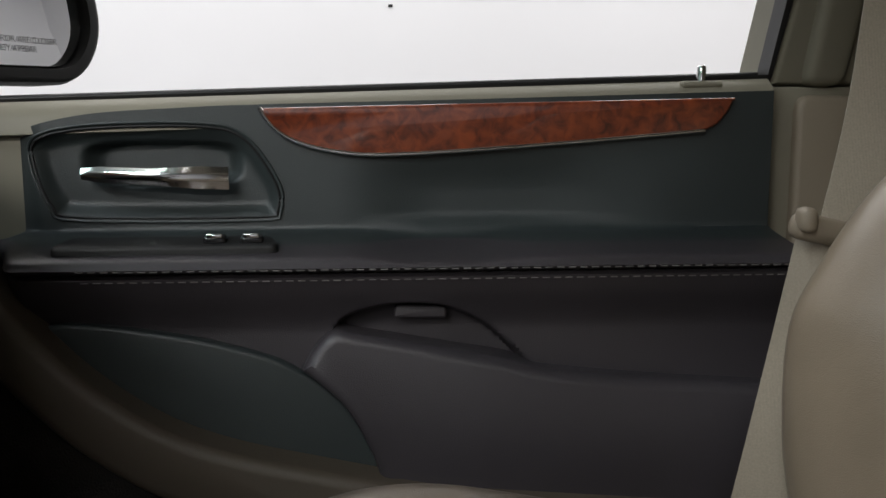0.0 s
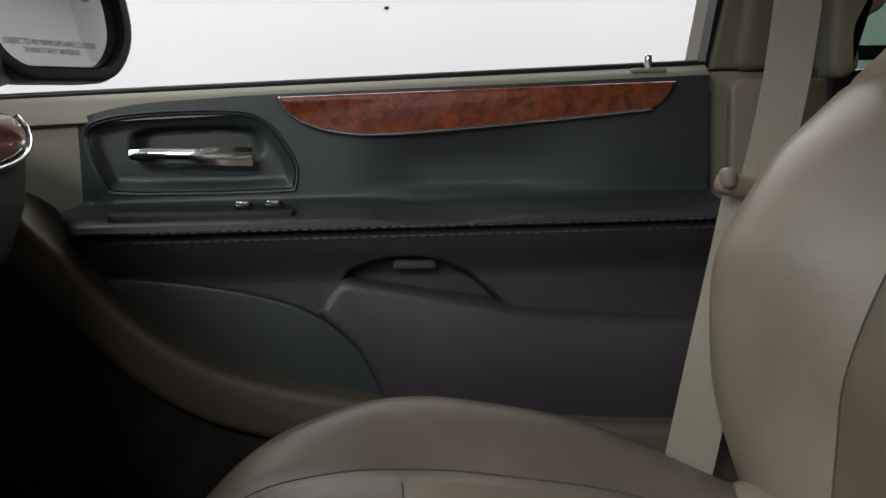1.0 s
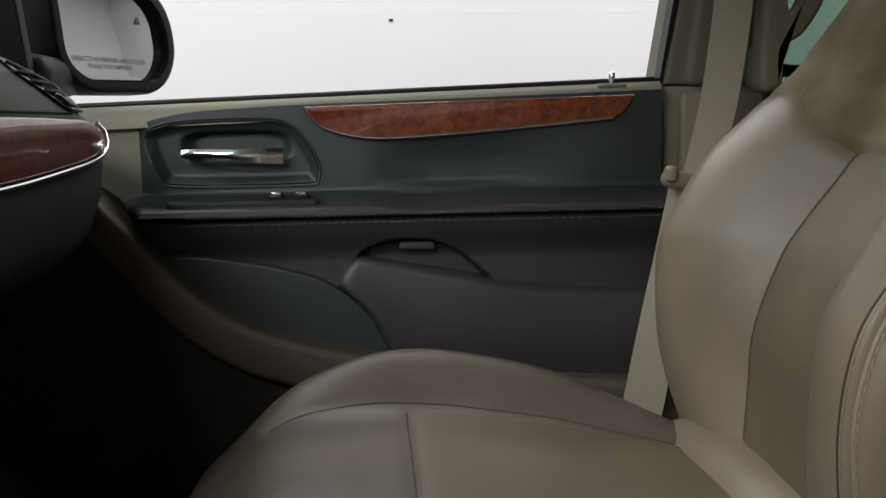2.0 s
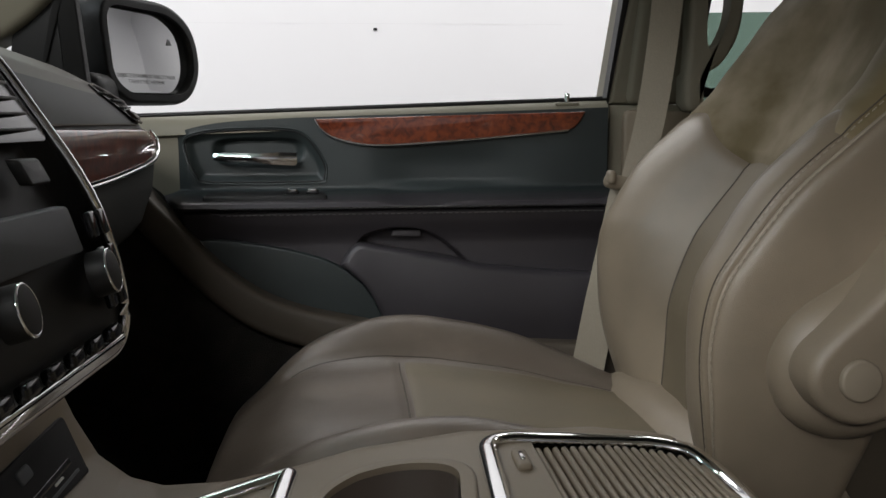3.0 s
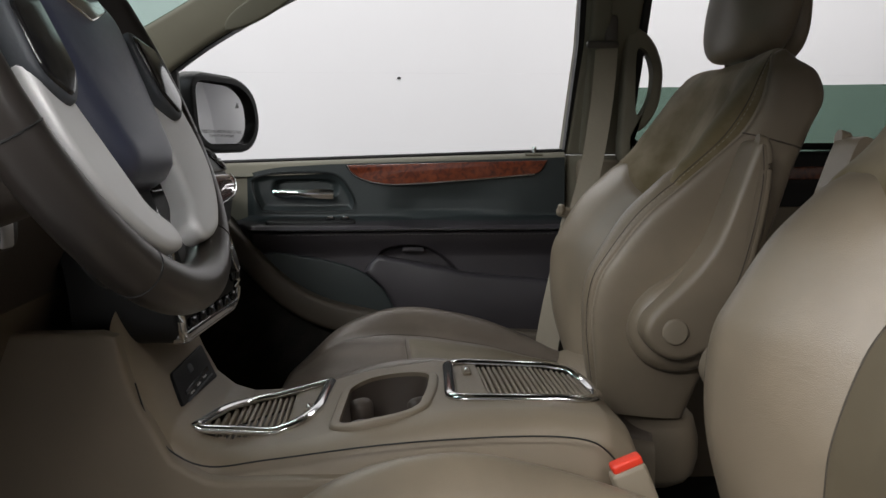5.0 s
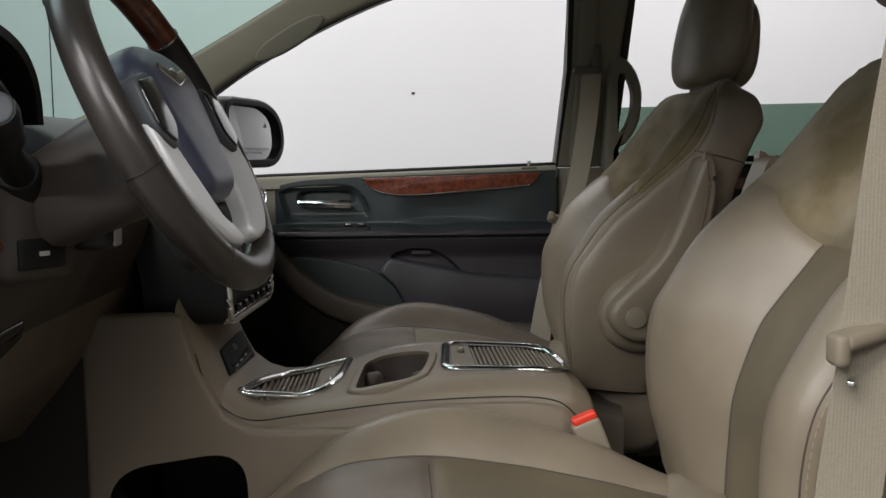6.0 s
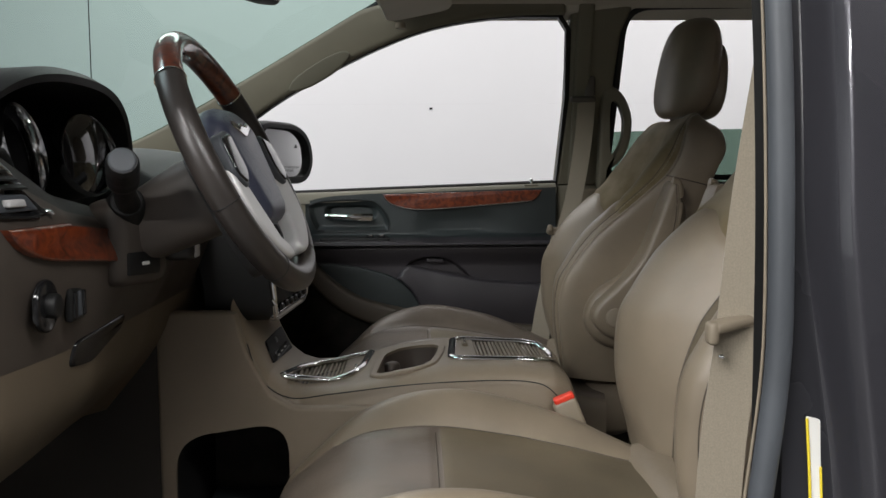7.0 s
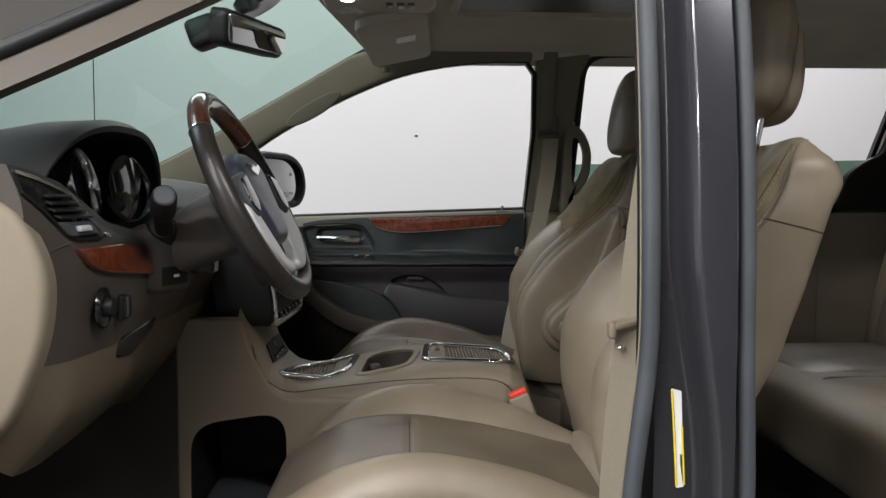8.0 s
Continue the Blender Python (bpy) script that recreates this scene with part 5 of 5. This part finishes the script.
slab("hazard_button", rounded([(0.03, 1.030), (0.06, 1.030), (0.06, 1.046), (0.03, 1.046)], 0.003), on_stack(0.005), 0.008, 0.002, BLACK, stack)
for cy in (-0.06, 0.072):
    p = on_stack(0.004)(cy, 0.968, 0)
    rk = drum("radio_knob", Matrix.Translation(p) @ pose(0, 0, 0, 0, 75, 0), 0.0155, 0.014, BLACK, stack, "black radio knob with chrome ring")
    tube("knob_ring", [Matrix.Translation(p) @ pose(0, 0, 0, 0, 75, 0) @ Vector((0.0142 * math.cos(a), 0.0142 * math.sin(a), 0.0128)) for a in np.linspace(0, 6.283, 28, endpoint=False)], 0.0011, CHROME, rk, closed=True)
for r_ in range(3):
    for c_ in range(2):
        p = on_stack(0.006)(0.088 + 0.018 * c_, 0.952 + 0.024 * r_, 0)
        block("radio_button", p, (0.006, 0.014, 0.018), 0.002, GLOSS, stack, turn=(0, -15, 0))
for c_ in range(6):
    p = on_stack(0.006)(-0.085 + 0.034 * c_, 0.926, 0)
    block("climate_button", p, (0.008, 0.024, 0.010), 0.003, GLOSS, stack, turn=(0, -15, 0))

# ---- steering wheel ----
wheel = thing("steering_wheel", "leather and burl wood steering wheel with silver spokes", "steering wheel")
WC, WR = Vector((-0.146, -0.45, 1.14)), 0.150
TURN_W = Matrix.Rotation(radians(-3.2), 3, "Z")
UPV = TURN_W @ Vector((-0.145, 0, 0.297)).normalized()
AX = TURN_W @ Vector((0.297, 0, 0.145)).normalized()
YV = TURN_W @ Vector((0, 1, 0))


def wp(a, r, d=0.0):
    """A point of the wheel at angle a from its top, radius r, d towards the driver."""
    return WC + UPV * (r * math.cos(a)) + YV * (r * math.sin(a)) + AX * d


for nm, a0, a1, mat, lb, rr in (("wood_rim", -0.87, 0.87, WOOD, "burl wood upper rim", 0.0150), ("leather_rim", 0.87, 2 * math.pi - 0.87, WHEEL, "dark brown leather rim", 0.0152)):
    pts = [wp(a, WR * (1 - 0.06 * max(0.0, -math.cos(a)) ** 1.5)) for a in np.linspace(a0, a1, 64)]
    tube(nm, pts, rr, mat, wheel, lb, k=20, up=AX)
for sg in (-1, 1):
    tube("rim_joint", [wp(sg * 0.87 + d, WR) for d in (-0.006, 0.006)], 0.0165, CHROME, wheel, k=20, up=AX)
    for a in (1.85, 2.55):
        tube("rim_seam", [wp(sg * a, WR * (1 - 0.06 * max(0.0, -math.cos(a)) ** 1.5)) + (AX * math.cos(b) + (wp(sg * a, 1) - WC) * math.sin(b)) * 0.0150 for b in np.linspace(0, 6.283, 20, endpoint=False)], 0.0007, BLACK, wheel, closed=True, k=5)
hub = Matrix(((*YV, 0), (*UPV, 0), (*AX, 0), (0, 0, 0, 1))).transposed()
hub.translation = WC + AX * 0.012


def on_hub(dome=0.0):
    return lambda u, v, d: hub @ Vector((u, v, dome - 0.010 * step(0.15 - math.hypot(u, v), 0.0, 0.10) - d))


slab("airbag_cover", rounded([(-0.050, -0.074, 0.025), (0.050, -0.074, 0.025), (0.074, 0.0, 0.04), (0.078, 0.046, 0.03), (0.038, 0.070), (-0.038, 0.070), (-0.078, 0.046, 0.03), (-0.074, 0.0, 0.04)], 0.03, 7), on_hub(0.016), 0.035, 0.022, AIRBAG, wheel, "charcoal airbag cover with blue sheen tinted in")
slab("winged_emblem", rounded([(-0.030, 0.034), (-0.026, 0.040), (-0.008, 0.036), (0.0, 0.039), (0.008, 0.036), (0.026, 0.040), (0.030, 0.034), (0.010, 0.027), (0.0, 0.024), (-0.010, 0.027)], 0.001, 2), lambda u, v, d: hub @ Vector((u * 1.3, v * 1.2 - 0.002, 0.0085 - d)), 0.006, 0.001, CHROME, wheel, "chrome winged emblem")
for sg in (-1, 1):
    arc = [(0.070, 0.024), (0.112, 0.018), (0.127, -0.020), (0.124, -0.060), (0.102, -0.090), (0.068, -0.112), (0.036, -0.118), (0.024, -0.113), (0.026, -0.100), (0.048, -0.084), (0.066, -0.045), (0.068, -0.005)]
    sp = slab("silver_spoke", spline([(sg * u, v) for u, v in arc], 72, closed=True), on_hub(0.006), 0.016, 0.006, SILVER, wheel, "satin silver spoke curving down to the rim")
    pad = rounded([(sg * 0.076, 0.030), (sg * 0.118, 0.022), (sg * 0.122, -0.018), (sg * 0.098, -0.030), (sg * 0.076, -0.014)], 0.008)
    slab("spoke_bezel", inset(pad, -0.004), lambda u, v, d: hub @ Vector((u, v, 0.007 - d)), 0.014, 0.003, RUBBER, sp, "grey button bezel")
    slab("spoke_buttons", pad, lambda u, v, d: hub @ Vector((u, v, 0.009 - d)), 0.012, 0.003, GLOSS, sp, "black cruise buttons")
slab("spoke_backing", rounded([(-0.072, 0.03), (0.072, 0.03), (0.06, -0.06), (0.035, -0.12), (-0.035, -0.12), (-0.06, -0.06)], 0.02), lambda u, v, d: hub @ Vector((u, v, -0.022 - d)), 0.03, 0.01, BLACK, wheel)

# column, stalk
col = thing("steering_column", "taupe plastic column shroud with a black stalk", "steering column")
rings = []
for d, w_, h_ in ((-0.024, 0.036, 0.034), (-0.034, 0.046, 0.044), (-0.06, 0.048, 0.047), (-0.09, 0.044, 0.044), (-0.15, 0.038, 0.038)):
    rings.append([WC + AX * d + YV * (w_ * math.copysign(abs(math.cos(a)) ** 0.6, math.cos(a))) + UPV * (h_ * math.copysign(abs(math.sin(a)) ** 0.6, math.sin(a)) - 0.012) for a in np.linspace(0, 2 * math.pi, 40, endpoint=False)])
c0 = np.array(rings[0]).mean(0)
sheet("column_shroud", np.array([[c0] * 40] + rings), DASHMID, col, "taupe column shroud", wrap=True)
stalk = tube("indicator_stalk", spline([(-0.262, -0.49, 1.098), (-0.254, -0.53, 1.112), (-0.243, -0.57, 1.130)], 12), np.linspace(0.013, 0.011, 12), BLACK, col, "black indicator stalk", k=16)
tube("stalk_knob", spline([(-0.246, -0.56, 1.124), (-0.240, -0.58, 1.134), (-0.232, -0.605, 1.146)], 10), [0.013, 0.0165, 0.0165, 0.016, 0.0165, 0.0165, 0.016, 0.0165, 0.016, 0.014], BLACK, stalk, k=20)
drum("stalk_cap", Matrix.Translation((-0.2325, -0.604, 1.1455)) @ Vector((0.28, -0.86, 0.42)).to_track_quat("Z", "Y").to_matrix().to_4x4(), 0.0135, 0.003, RUBBER, stalk)
drum("stalk_boot", Matrix.Translation((-0.268, -0.480, 1.095)) @ Vector((0.28, -0.86, 0.42)).to_track_quat("Z", "Y").to_matrix().to_4x4(), 0.024, 0.020, BLACK, col, r2=0.018)
tube("wiper_stalk", spline([(-0.262, -0.41, 1.098), (-0.250, -0.36, 1.115), (-0.240, -0.31, 1.130)], 12), 0.009, BLACK, col, k=12)
ig = block("ignition_pod", (-0.225, -0.420, 1.046), (0.04, 0.04, 0.03), 0.010, SHROUD, col)
block("ignition_ring", (-0.206, -0.425, 1.044), (0.004, 0.018, 0.018), 0.004, SILVER, ig)

# ---- driver's B-pillar ----
bp = thing("driver_b_pillar", "graphite painted door pillar with grey rubber seals", "pillar", kind="structure")
ZB = np.linspace(0.25, 1.62, 70)


def bp_y(z):
    return -(0.845 - 0.34 * max(0.0, z - 1.02) ** 2 - 0.03 * (1 - step(z, 0.35, 0.9)))


def pillar_point(x, z, xs0):
    return (x + 0.011, bp_y(z) + 0.018 - 0.030 * step(x, xs0 - 0.006, xs0 + 0.020) + 0.022 * step(x, 0.393, 0.398) - 0.003 * math.sin((x - 0.33) / 0.06 * 3.1), z)


rows = [(z, 0.334 + 0.028 * (1 - step(z, 0.84, 1.12))) for z in ZB]
sheet("painted_pillar", np.array([[pillar_point(e - 0.004 + (0.398 - e + 0.004) * q, z, e) for q in np.linspace(0, 1, 50)] for z, e in rows]), PAINT, bp, "graphite metallic pillar")
# The channel's shade is put into this darker strip of paint.
sheet("pillar_channel", np.array([[pillar_point(0.318 + (e - 0.004 - 0.318) * q, z, e) for q in np.linspace(0, 1, 24)] for z, e in rows]), CHANNEL_SHADE, bp, "channel beside the seal, pillar paint darkened for shade")
sheet("pillar_core", np.array([[(x, bp_y(z) + 0.05, z) for x in (0.316, 0.431)] for z in ZB]), BLACK, bp)
for xa, nm in ((0.3195, "front_seal"), (0.4195, "rear_seal")):
    tube(nm, [(xa - 0.018 * (1 - step(z, 0.80, 1.02)) * (1 if xa < 0.35 else -0.25), bp_y(z) + 0.006, z) for z in ZB], 0.0095, RUBBER, bp, "grey rubber door seal", k=14, flat=1.0, up=(1, 0, 0))
for xa, s_ in ((0.3115, 1), (0.4300, -0.25)):
    tube("trim_edge", [(xa - 0.018 * (1 - step(z, 0.80, 1.02)) * s_, bp_y(z) + 0.016, z) for z in ZB], 0.0013, SILL_TRIM, bp, k=8)
sheet("inner_trim", np.array([[(x + 0.011 - 0.018 * (1 - step(z, 0.80, 1.02)) * (x < 0.35), bp_y(z) + 0.03 + 0.05 * math.sin((x - 0.304) / 0.114 * 3.14), z) for x in np.linspace(0.314, 0.416, 14)] for z in ZB]), SILL_TRIM, bp, "beige inner pillar trim")
lab = slab("pillar_label", rounded([(0.334, 0.947), (0.345, 0.944), (0.347, 0.892), (0.350, 0.842), (0.341, 0.840), (0.338, 0.892)], 0.002), lambda u, v, d: (u + 0.011, bp_y(v) + 0.0155 + d, v), 0.001, 0, WHITE, bp, "white certification label with yellow edge")
tube("label_edge", [(x + 0.011, bp_y(z) + 0.015, z) for x, z in ((0.3345, 0.945), (0.337, 0.912), (0.3385, 0.887), (0.3415, 0.842))], 0.0011, YELLOW, lab, k=6)
tube("label_edge", [(x + 0.011, bp_y(z) + 0.015, z) for x, z in ((0.3462, 0.907), (0.3475, 0.882), (0.3497, 0.844))], 0.0010, YELLOW, lab, k=6)

# ---- seat belts ----
pb = thing("passenger_seat_belt", "pale grey-beige webbing seat belt through a plastic guide", "seat belt", "front seat belts")
path = spline([(0.462, 0.725, 1.293), (0.452, 0.712, 1.20), (0.430, 0.692, 1.08), (0.404, 0.674, 0.990)], 30)
strap("shoulder_webbing", path, (0.90, -0.20, 0.25), 0.044, BELT, pb)
path = spline([(0.388, 0.676, 0.975), (0.374, 0.674, 0.90), (0.356, 0.672, 0.81), (0.342, 0.69, 0.70)], 24)
strap("lower_webbing", path, np.linspace((0.55, -0.80, 0), (0.9, -0.35, 0), 24), 0.046, BELT, pb)
gd = block("belt_guide", (0.388, 0.670, 0.982), (0.060, 0.020, 0.020), 0.008, SILL_TRIM, pb, "beige plastic belt guide", turn=(0, 12, 0))
block("guide_lip", (0.366, 0.662, 0.992), (0.012, 0.018, 0.018), 0.005, SILL_TRIM, gd)
block("belt_clip", (0.392, 0.656, 0.966), (0.004, 0.004, 0.020), 0.0015, CHROME, pb, "chrome clip", turn=(0, 15, 0))
ring = block("belt_ring", (0.453, 0.722, 1.297), (0.062, 0.016, 0.014), 0.006, DASH, pb, "dark upper belt ring")
block("ring_cover", (0.470, 0.728, 1.327), (0.026, 0.022, 0.055), 0.010, DASH, pb)

db = thing("driver_seat_belt", "pale grey-beige webbing seat belt with hooked guide", "seat belt", "front seat belts")
path = spline([(0.381, -0.735, 1.42), (0.360, -0.728, 1.25), (0.343, -0.722, 1.12), (0.332, -0.718, 1.0)], 30)
strap("shoulder_webbing", path, (0.97, -0.22, 0.15), 0.040, BELT, db)
path = spline([(0.332, -0.718, 0.995), (0.326, -0.712, 0.93), (0.320, -0.71, 0.86), (0.313, -0.708, 0.70)], 24)
strap("lower_webbing", path, (0.97, -0.22, 0.12), 0.040, BELT, db)
block("belt_guide", (0.322, -0.722, 1.000), (0.040, 0.020, 0.010), 0.004, SILL_TRIM, db, "tan hooked belt guide", turn=(0, -8, 20))
block("guide_hook", (0.305, -0.728, 0.993), (0.010, 0.018, 0.020), 0.004, SILL_TRIM, db)
block("belt_stop", (0.321, -0.716, 0.972), (0.030, 0.005, 0.003), 0.001, CHROME, db, turn=(0, 0, 57))

# buckles
for nm, bx, by, bz, tilt in (("seat_belt_buckle", 0.280, -0.170, 0.788, -22),):
    bk = thing(nm, "beige seat belt buckle with red release button", "buckle")
    block("buckle_body", (bx, by, bz - 0.03), (0.036, 0.022, 0.075), 0.005, SILL_TRIM, bk, turn=(0, tilt, 0))
    block("release_button", (bx - 0.014, by, bz + 0.008), (0.031, 0.017, 0.010), 0.003, RED, bk, "red release button", turn=(0, tilt, 0))
    block("buckle_stem", (bx + 0.026, by, bz - 0.10), (0.022, 0.012, 0.09), 0.004, SILL_TRIM, bk, turn=(0, tilt, 0))

# grab handle on the passenger pillar
gh = thing("grab_handle", "dark olive plastic grab handle on the pillar", "grab handle")
GRIP = spline([(0.494, 1.086), (0.520, 1.086), (0.522, 1.127), (0.545, 1.146), (0.567, 1.182), (0.575, 1.228), (0.573, 1.264), (0.558, 1.302), (0.532, 1.328), (0.504, 1.328), (0.498, 1.25), (0.496, 1.17)], 120, closed=True)
EYE_HOLE = spline([(0.523, 1.172), (0.535, 1.170), (0.550, 1.200), (0.555, 1.235), (0.552, 1.262), (0.540, 1.288), (0.524, 1.288), (0.521, 1.230)], 120, closed=True)
slab("grip", evenly(GRIP, 100), on_y(0.735), 0.030, 0.008, PILLAR, gh, hole=evenly(EYE_HOLE, 100))
block("handle_foot", (0.510, 0.775, 1.11), (0.022, 0.05, 0.05), 0.008, PILLAR, gh)
block("handle_foot", (0.512, 0.758, 1.30), (0.022, 0.03, 0.05), 0.008, PILLAR, gh)

# ---- mirrors ----
mr = thing("side_mirror", "black side mirror with white hall in its glass", "side mirror")
MC = Vector((-0.302, 0.990, 1.180))
MN = Vector((0.87, -0.49, 0.0)).normalized()
MH = Vector((0.49, 0.87, 0)).normalized()
MV = MH.cross(MN) * -1 if MH.cross(MN).z < 0 else MH.cross(MN)


def on_mirror(lift):
    return lambda u, v, d: MC + MH * u + MV * v + MN * (lift - d)


GL = rounded([(1.34 * u + 0.0075, 1.05 * v - 0.002, r) for u, v, r in ((-0.075, 0.062, 0.03), (-0.066, -0.040, 0.04), (-0.040, -0.062, 0.03), (0.055, -0.060, 0.035), (0.074, -0.025, 0.03), (0.066, 0.030, 0.05), (0.030, 0.058, 0.03))], 0.03, 7)
slab("mirror_glass", GL, on_mirror(0.0), 0.004, 0.001, MIRROR, mr, "mirror glass")
HO = inset(GL, -0.016)
slab("mirror_rim", HO, on_mirror(0.012), 0.02, 0.005, BLACK, mr, hole=inset(GL, -0.002))
rings = []
c0 = HO.mean(0)
for k, (sc, dd) in enumerate(((1.0, 0.010), (1.04, 0.0), (1.05, -0.03), (0.98, -0.06), (0.80, -0.085), (0.45, -0.10), (0.01, -0.105))):
    rings.append([on_mirror(dd)(*(c0 + (p - c0) * sc), 0) for p in HO])
sheet("mirror_housing", np.array([[tuple(q) for q in r] for r in rings]), BLACK, mr, wrap=True)
block("mirror_arm", (-0.375, 0.90, 1.115), (0.09, 0.14, 0.05), 0.02, BLACK, mr)


def lettering(name, words, size, m, mat, parent):
    cu = bpy.data.curves.new(name, "FONT")
    cu.body, cu.size, cu.align_x, cu.align_y = words, size, "CENTER", "CENTER"
    tmp = bpy.data.objects.new(name, cu)
    me = bpy.data.meshes.new_from_object(tmp)
    bpy.data.objects.remove(tmp)
    me.transform(m)
    me.materials.append(mat)
    ob = new(name, me)
    ob.parent = parent
    return ob


MM = Matrix(((*MH, 0), (*MV, 0), (*MN, 0), (0, 0, 0, 1))).transposed()
MM.translation = MC
ETCH = surface("etched_grey", (0.30, 0.30, 0.30), 0.6, var=0.05, bump=0.0)
lettering("mirror_text", "OBJECTS IN MIRROR ARE CLOSER", 0.0088, MM @ pose(0.002, -0.040, 0.0016), ETCH, mr)
lettering("mirror_text", "THAN THEY APPEAR", 0.0088, MM @ pose(0.002, -0.049, 0.0016), ETCH, mr)
link("warning_icon", [MM @ Vector((0.052, 0.012, 0.0015)), MM @ Vector((0.062, 0.012, 0.0015)), MM @ Vector((0.057, 0.024, 0.0015))], [(0, 1, 2)], ETCH, mr)

rv = thing("rear_view_mirror", "black interior mirror on the windscreen", "mirror")
RC = Vector((-0.208, 0.0, 1.440))
RN = Vector((0.92, -0.34, -0.14)).normalized()
RH = Vector((0.34, 0.92, 0)).normalized()
RV = RN.cross(RH)


def on_rv(lift):
    return lambda u, v, d: RC + RH * u + RV * v + RN * (lift - d)


RO = rounded([(-0.115, 0.034), (0.115, 0.030), (0.112, -0.030), (-0.105, -0.034)], 0.02, 7)
slab("mirror_frame", RO, on_rv(0.0), 0.035, 0.012, BLACK, rv)
slab("mirror_glass", inset(RO, 0.008), on_rv(0.002), 0.006, 0.001, MIRROR, rv, "mirror glass")
tube("mirror_stem", [(-0.215, 0.0, 1.44), (-0.26, 0.0, 1.47), (-0.29, 0.0, 1.47)], 0.011, BLACK, rv, k=12)
block("sensor_pod", (-0.300, -0.02, 1.442), (0.06, 0.07, 0.055), 0.012, BLACK, rv, turn=(0, -20, 0))
drum("mirror_mount", pose(-0.205, 0.03, 1.497, 0, -30, 0), 0.045, 0.03, GLOSS, rv)

# ---- overhead ----
vis = thing("sun_visor", "folded beige cloth sun visor with white label", "sun visor")
slab("visor_board", rounded([(-0.035, 0.10), (-0.01, 0.60), (0.135, 0.60), (0.115, 0.10)], 0.04, 8), lambda u, v, d: (u, v, 1.488 + 0.02 * ((u - 0.05) / 0.1) - 0.035 * (v - 0.1) + d), 0.02, 0.006, HEADLINER, vis)
slab("visor_label", rounded([(0.050, 0.265), (0.050, 0.330), (0.092, 0.335), (0.092, 0.262)], 0.002), lambda u, v, d: (u, v, 1.486 + 0.02 * ((u - 0.05) / 0.1) - 0.035 * (v - 0.1) + d), 0.001, 0, WHITE, vis, "white label")
drum("visor_clip", pose(0.02, 0.62, 1.462, 180), 0.012, 0.012, SILL_TRIM, vis)
oc = thing("overhead_console", "beige overhead console with reading lamps", "overhead console")
block("console_housing", (0.02, -0.02, 1.525), (0.22, 0.24, 0.05), 0.02, HEADLINER, oc)
for ly in (-0.08, 0.05):
    rl = drum("reading_lamp", pose(-0.035, ly, 1.502, 180), 0.026, 0.008, SILVER, oc, "clear reading lamp")
    drum("lamp_lens", pose(-0.035, ly, 1.494, 180), 0.012, 0.004, GLOW if ly < 0 else HEADLINER, rl)
for k in range(3):
    block("overhead_switch", (0.04 + 0.02 * k, 0.0, 1.500), (0.014, 0.04, 0.008), 0.003, DASHMID, oc)
sr = thing("sunroof", "closed sunroof shade in its frame", "sunroof", kind="structure")
so = rounded([(0.19, -0.36), (0.19, 0.42), (0.64, 0.42), (0.64, -0.36)], 0.05, 7)
slab("sunroof_frame", inset(so, -0.02), lambda u, v, d: (u, v, 1.553 + d), 0.02, 0.006, HEADLINER, sr, hole=so)
slab("sunroof_shade", so, lambda u, v, d: (u, v, 1.562 + d), 0.01, 0, SLATE, sr)

# ---- second row ----
def rear_bench():
    th = thing("second_row_seat", "taupe leather second row bench with stitched seams", "seat")
    puff("cushion", (1.15, 0.05, 0.650), (0.52, 1.24, 0.20), LEATHER, th, "taupe leather cushion", e1=0.45, e2=0.16, n=48, crease=0.015)
    for yc in (-0.34, 0.41):
        puff("cushion_top", (1.17, yc, 0.715), (0.44, 0.40, 0.095), WORN_SHADED, th, "creased cushion top", e1=0.5, e2=0.3, crease=0.03)
    for y in (-0.09, 0.17):
        tube("cushion_seam", [(0.893 + 0.45 * q ** 1.3, y, 0.640 + 0.110 * math.sin(min(1, q * 3.2) * math.pi / 2)) for q in np.linspace(0, 1, 30)], 0.0022, STITCH, th, k=6)
    tube("cushion_welt", [(0.905, y, 0.590 - 0.004 * math.sin(y * 9)) for y in np.linspace(-0.5, 0.6, 30)], 0.004, STITCH, th, k=7)
    for yc, w_ in ((0.41, 0.50), (-0.22, 0.72)):
        puff("back", (1.42, yc, 0.98), (0.17, w_, 0.62), LEATHER, th, turn=(0, 14, 0), e1=0.35, e2=0.35)
        puff("back_insert", (1.368, yc, 0.96), (0.10, w_ * 0.66, 0.52), WORN_SHADED, th, turn=(0, 14, 0), e1=0.3, e2=0.4, crease=0.02)
        puff("headrest", (1.52, yc, 1.36), (0.10, 0.25, 0.17), LEATHER, th, turn=(0, 10, 0), e1=0.5, e2=0.5)
    block("base", (1.18, 0.05, 0.50), (0.40, 1.10, 0.16), 0.02, BLACK, th)
    return th


rear_bench()

# ---- hall details ----
for jx, jz, sx, sz in ((-1.62, 1.5, 0.006, 3.0), (0.0, 1.468, 12.0, 0.002)):
    tagged(block("wall_joint", (jx, 3.3998, jz), (sx, 0.001, sz), 0, JOINT if jx != -1.62 else BLACK), "thin joint between white wall panels", "wall joint", kind="structure")
tagged(block("wall_mark", (0.135, 3.397, 1.445), (0.016, 0.004, 0.010), 0.002, BLACK), "small dark mark on the white wall", "wall mark", kind="structure")
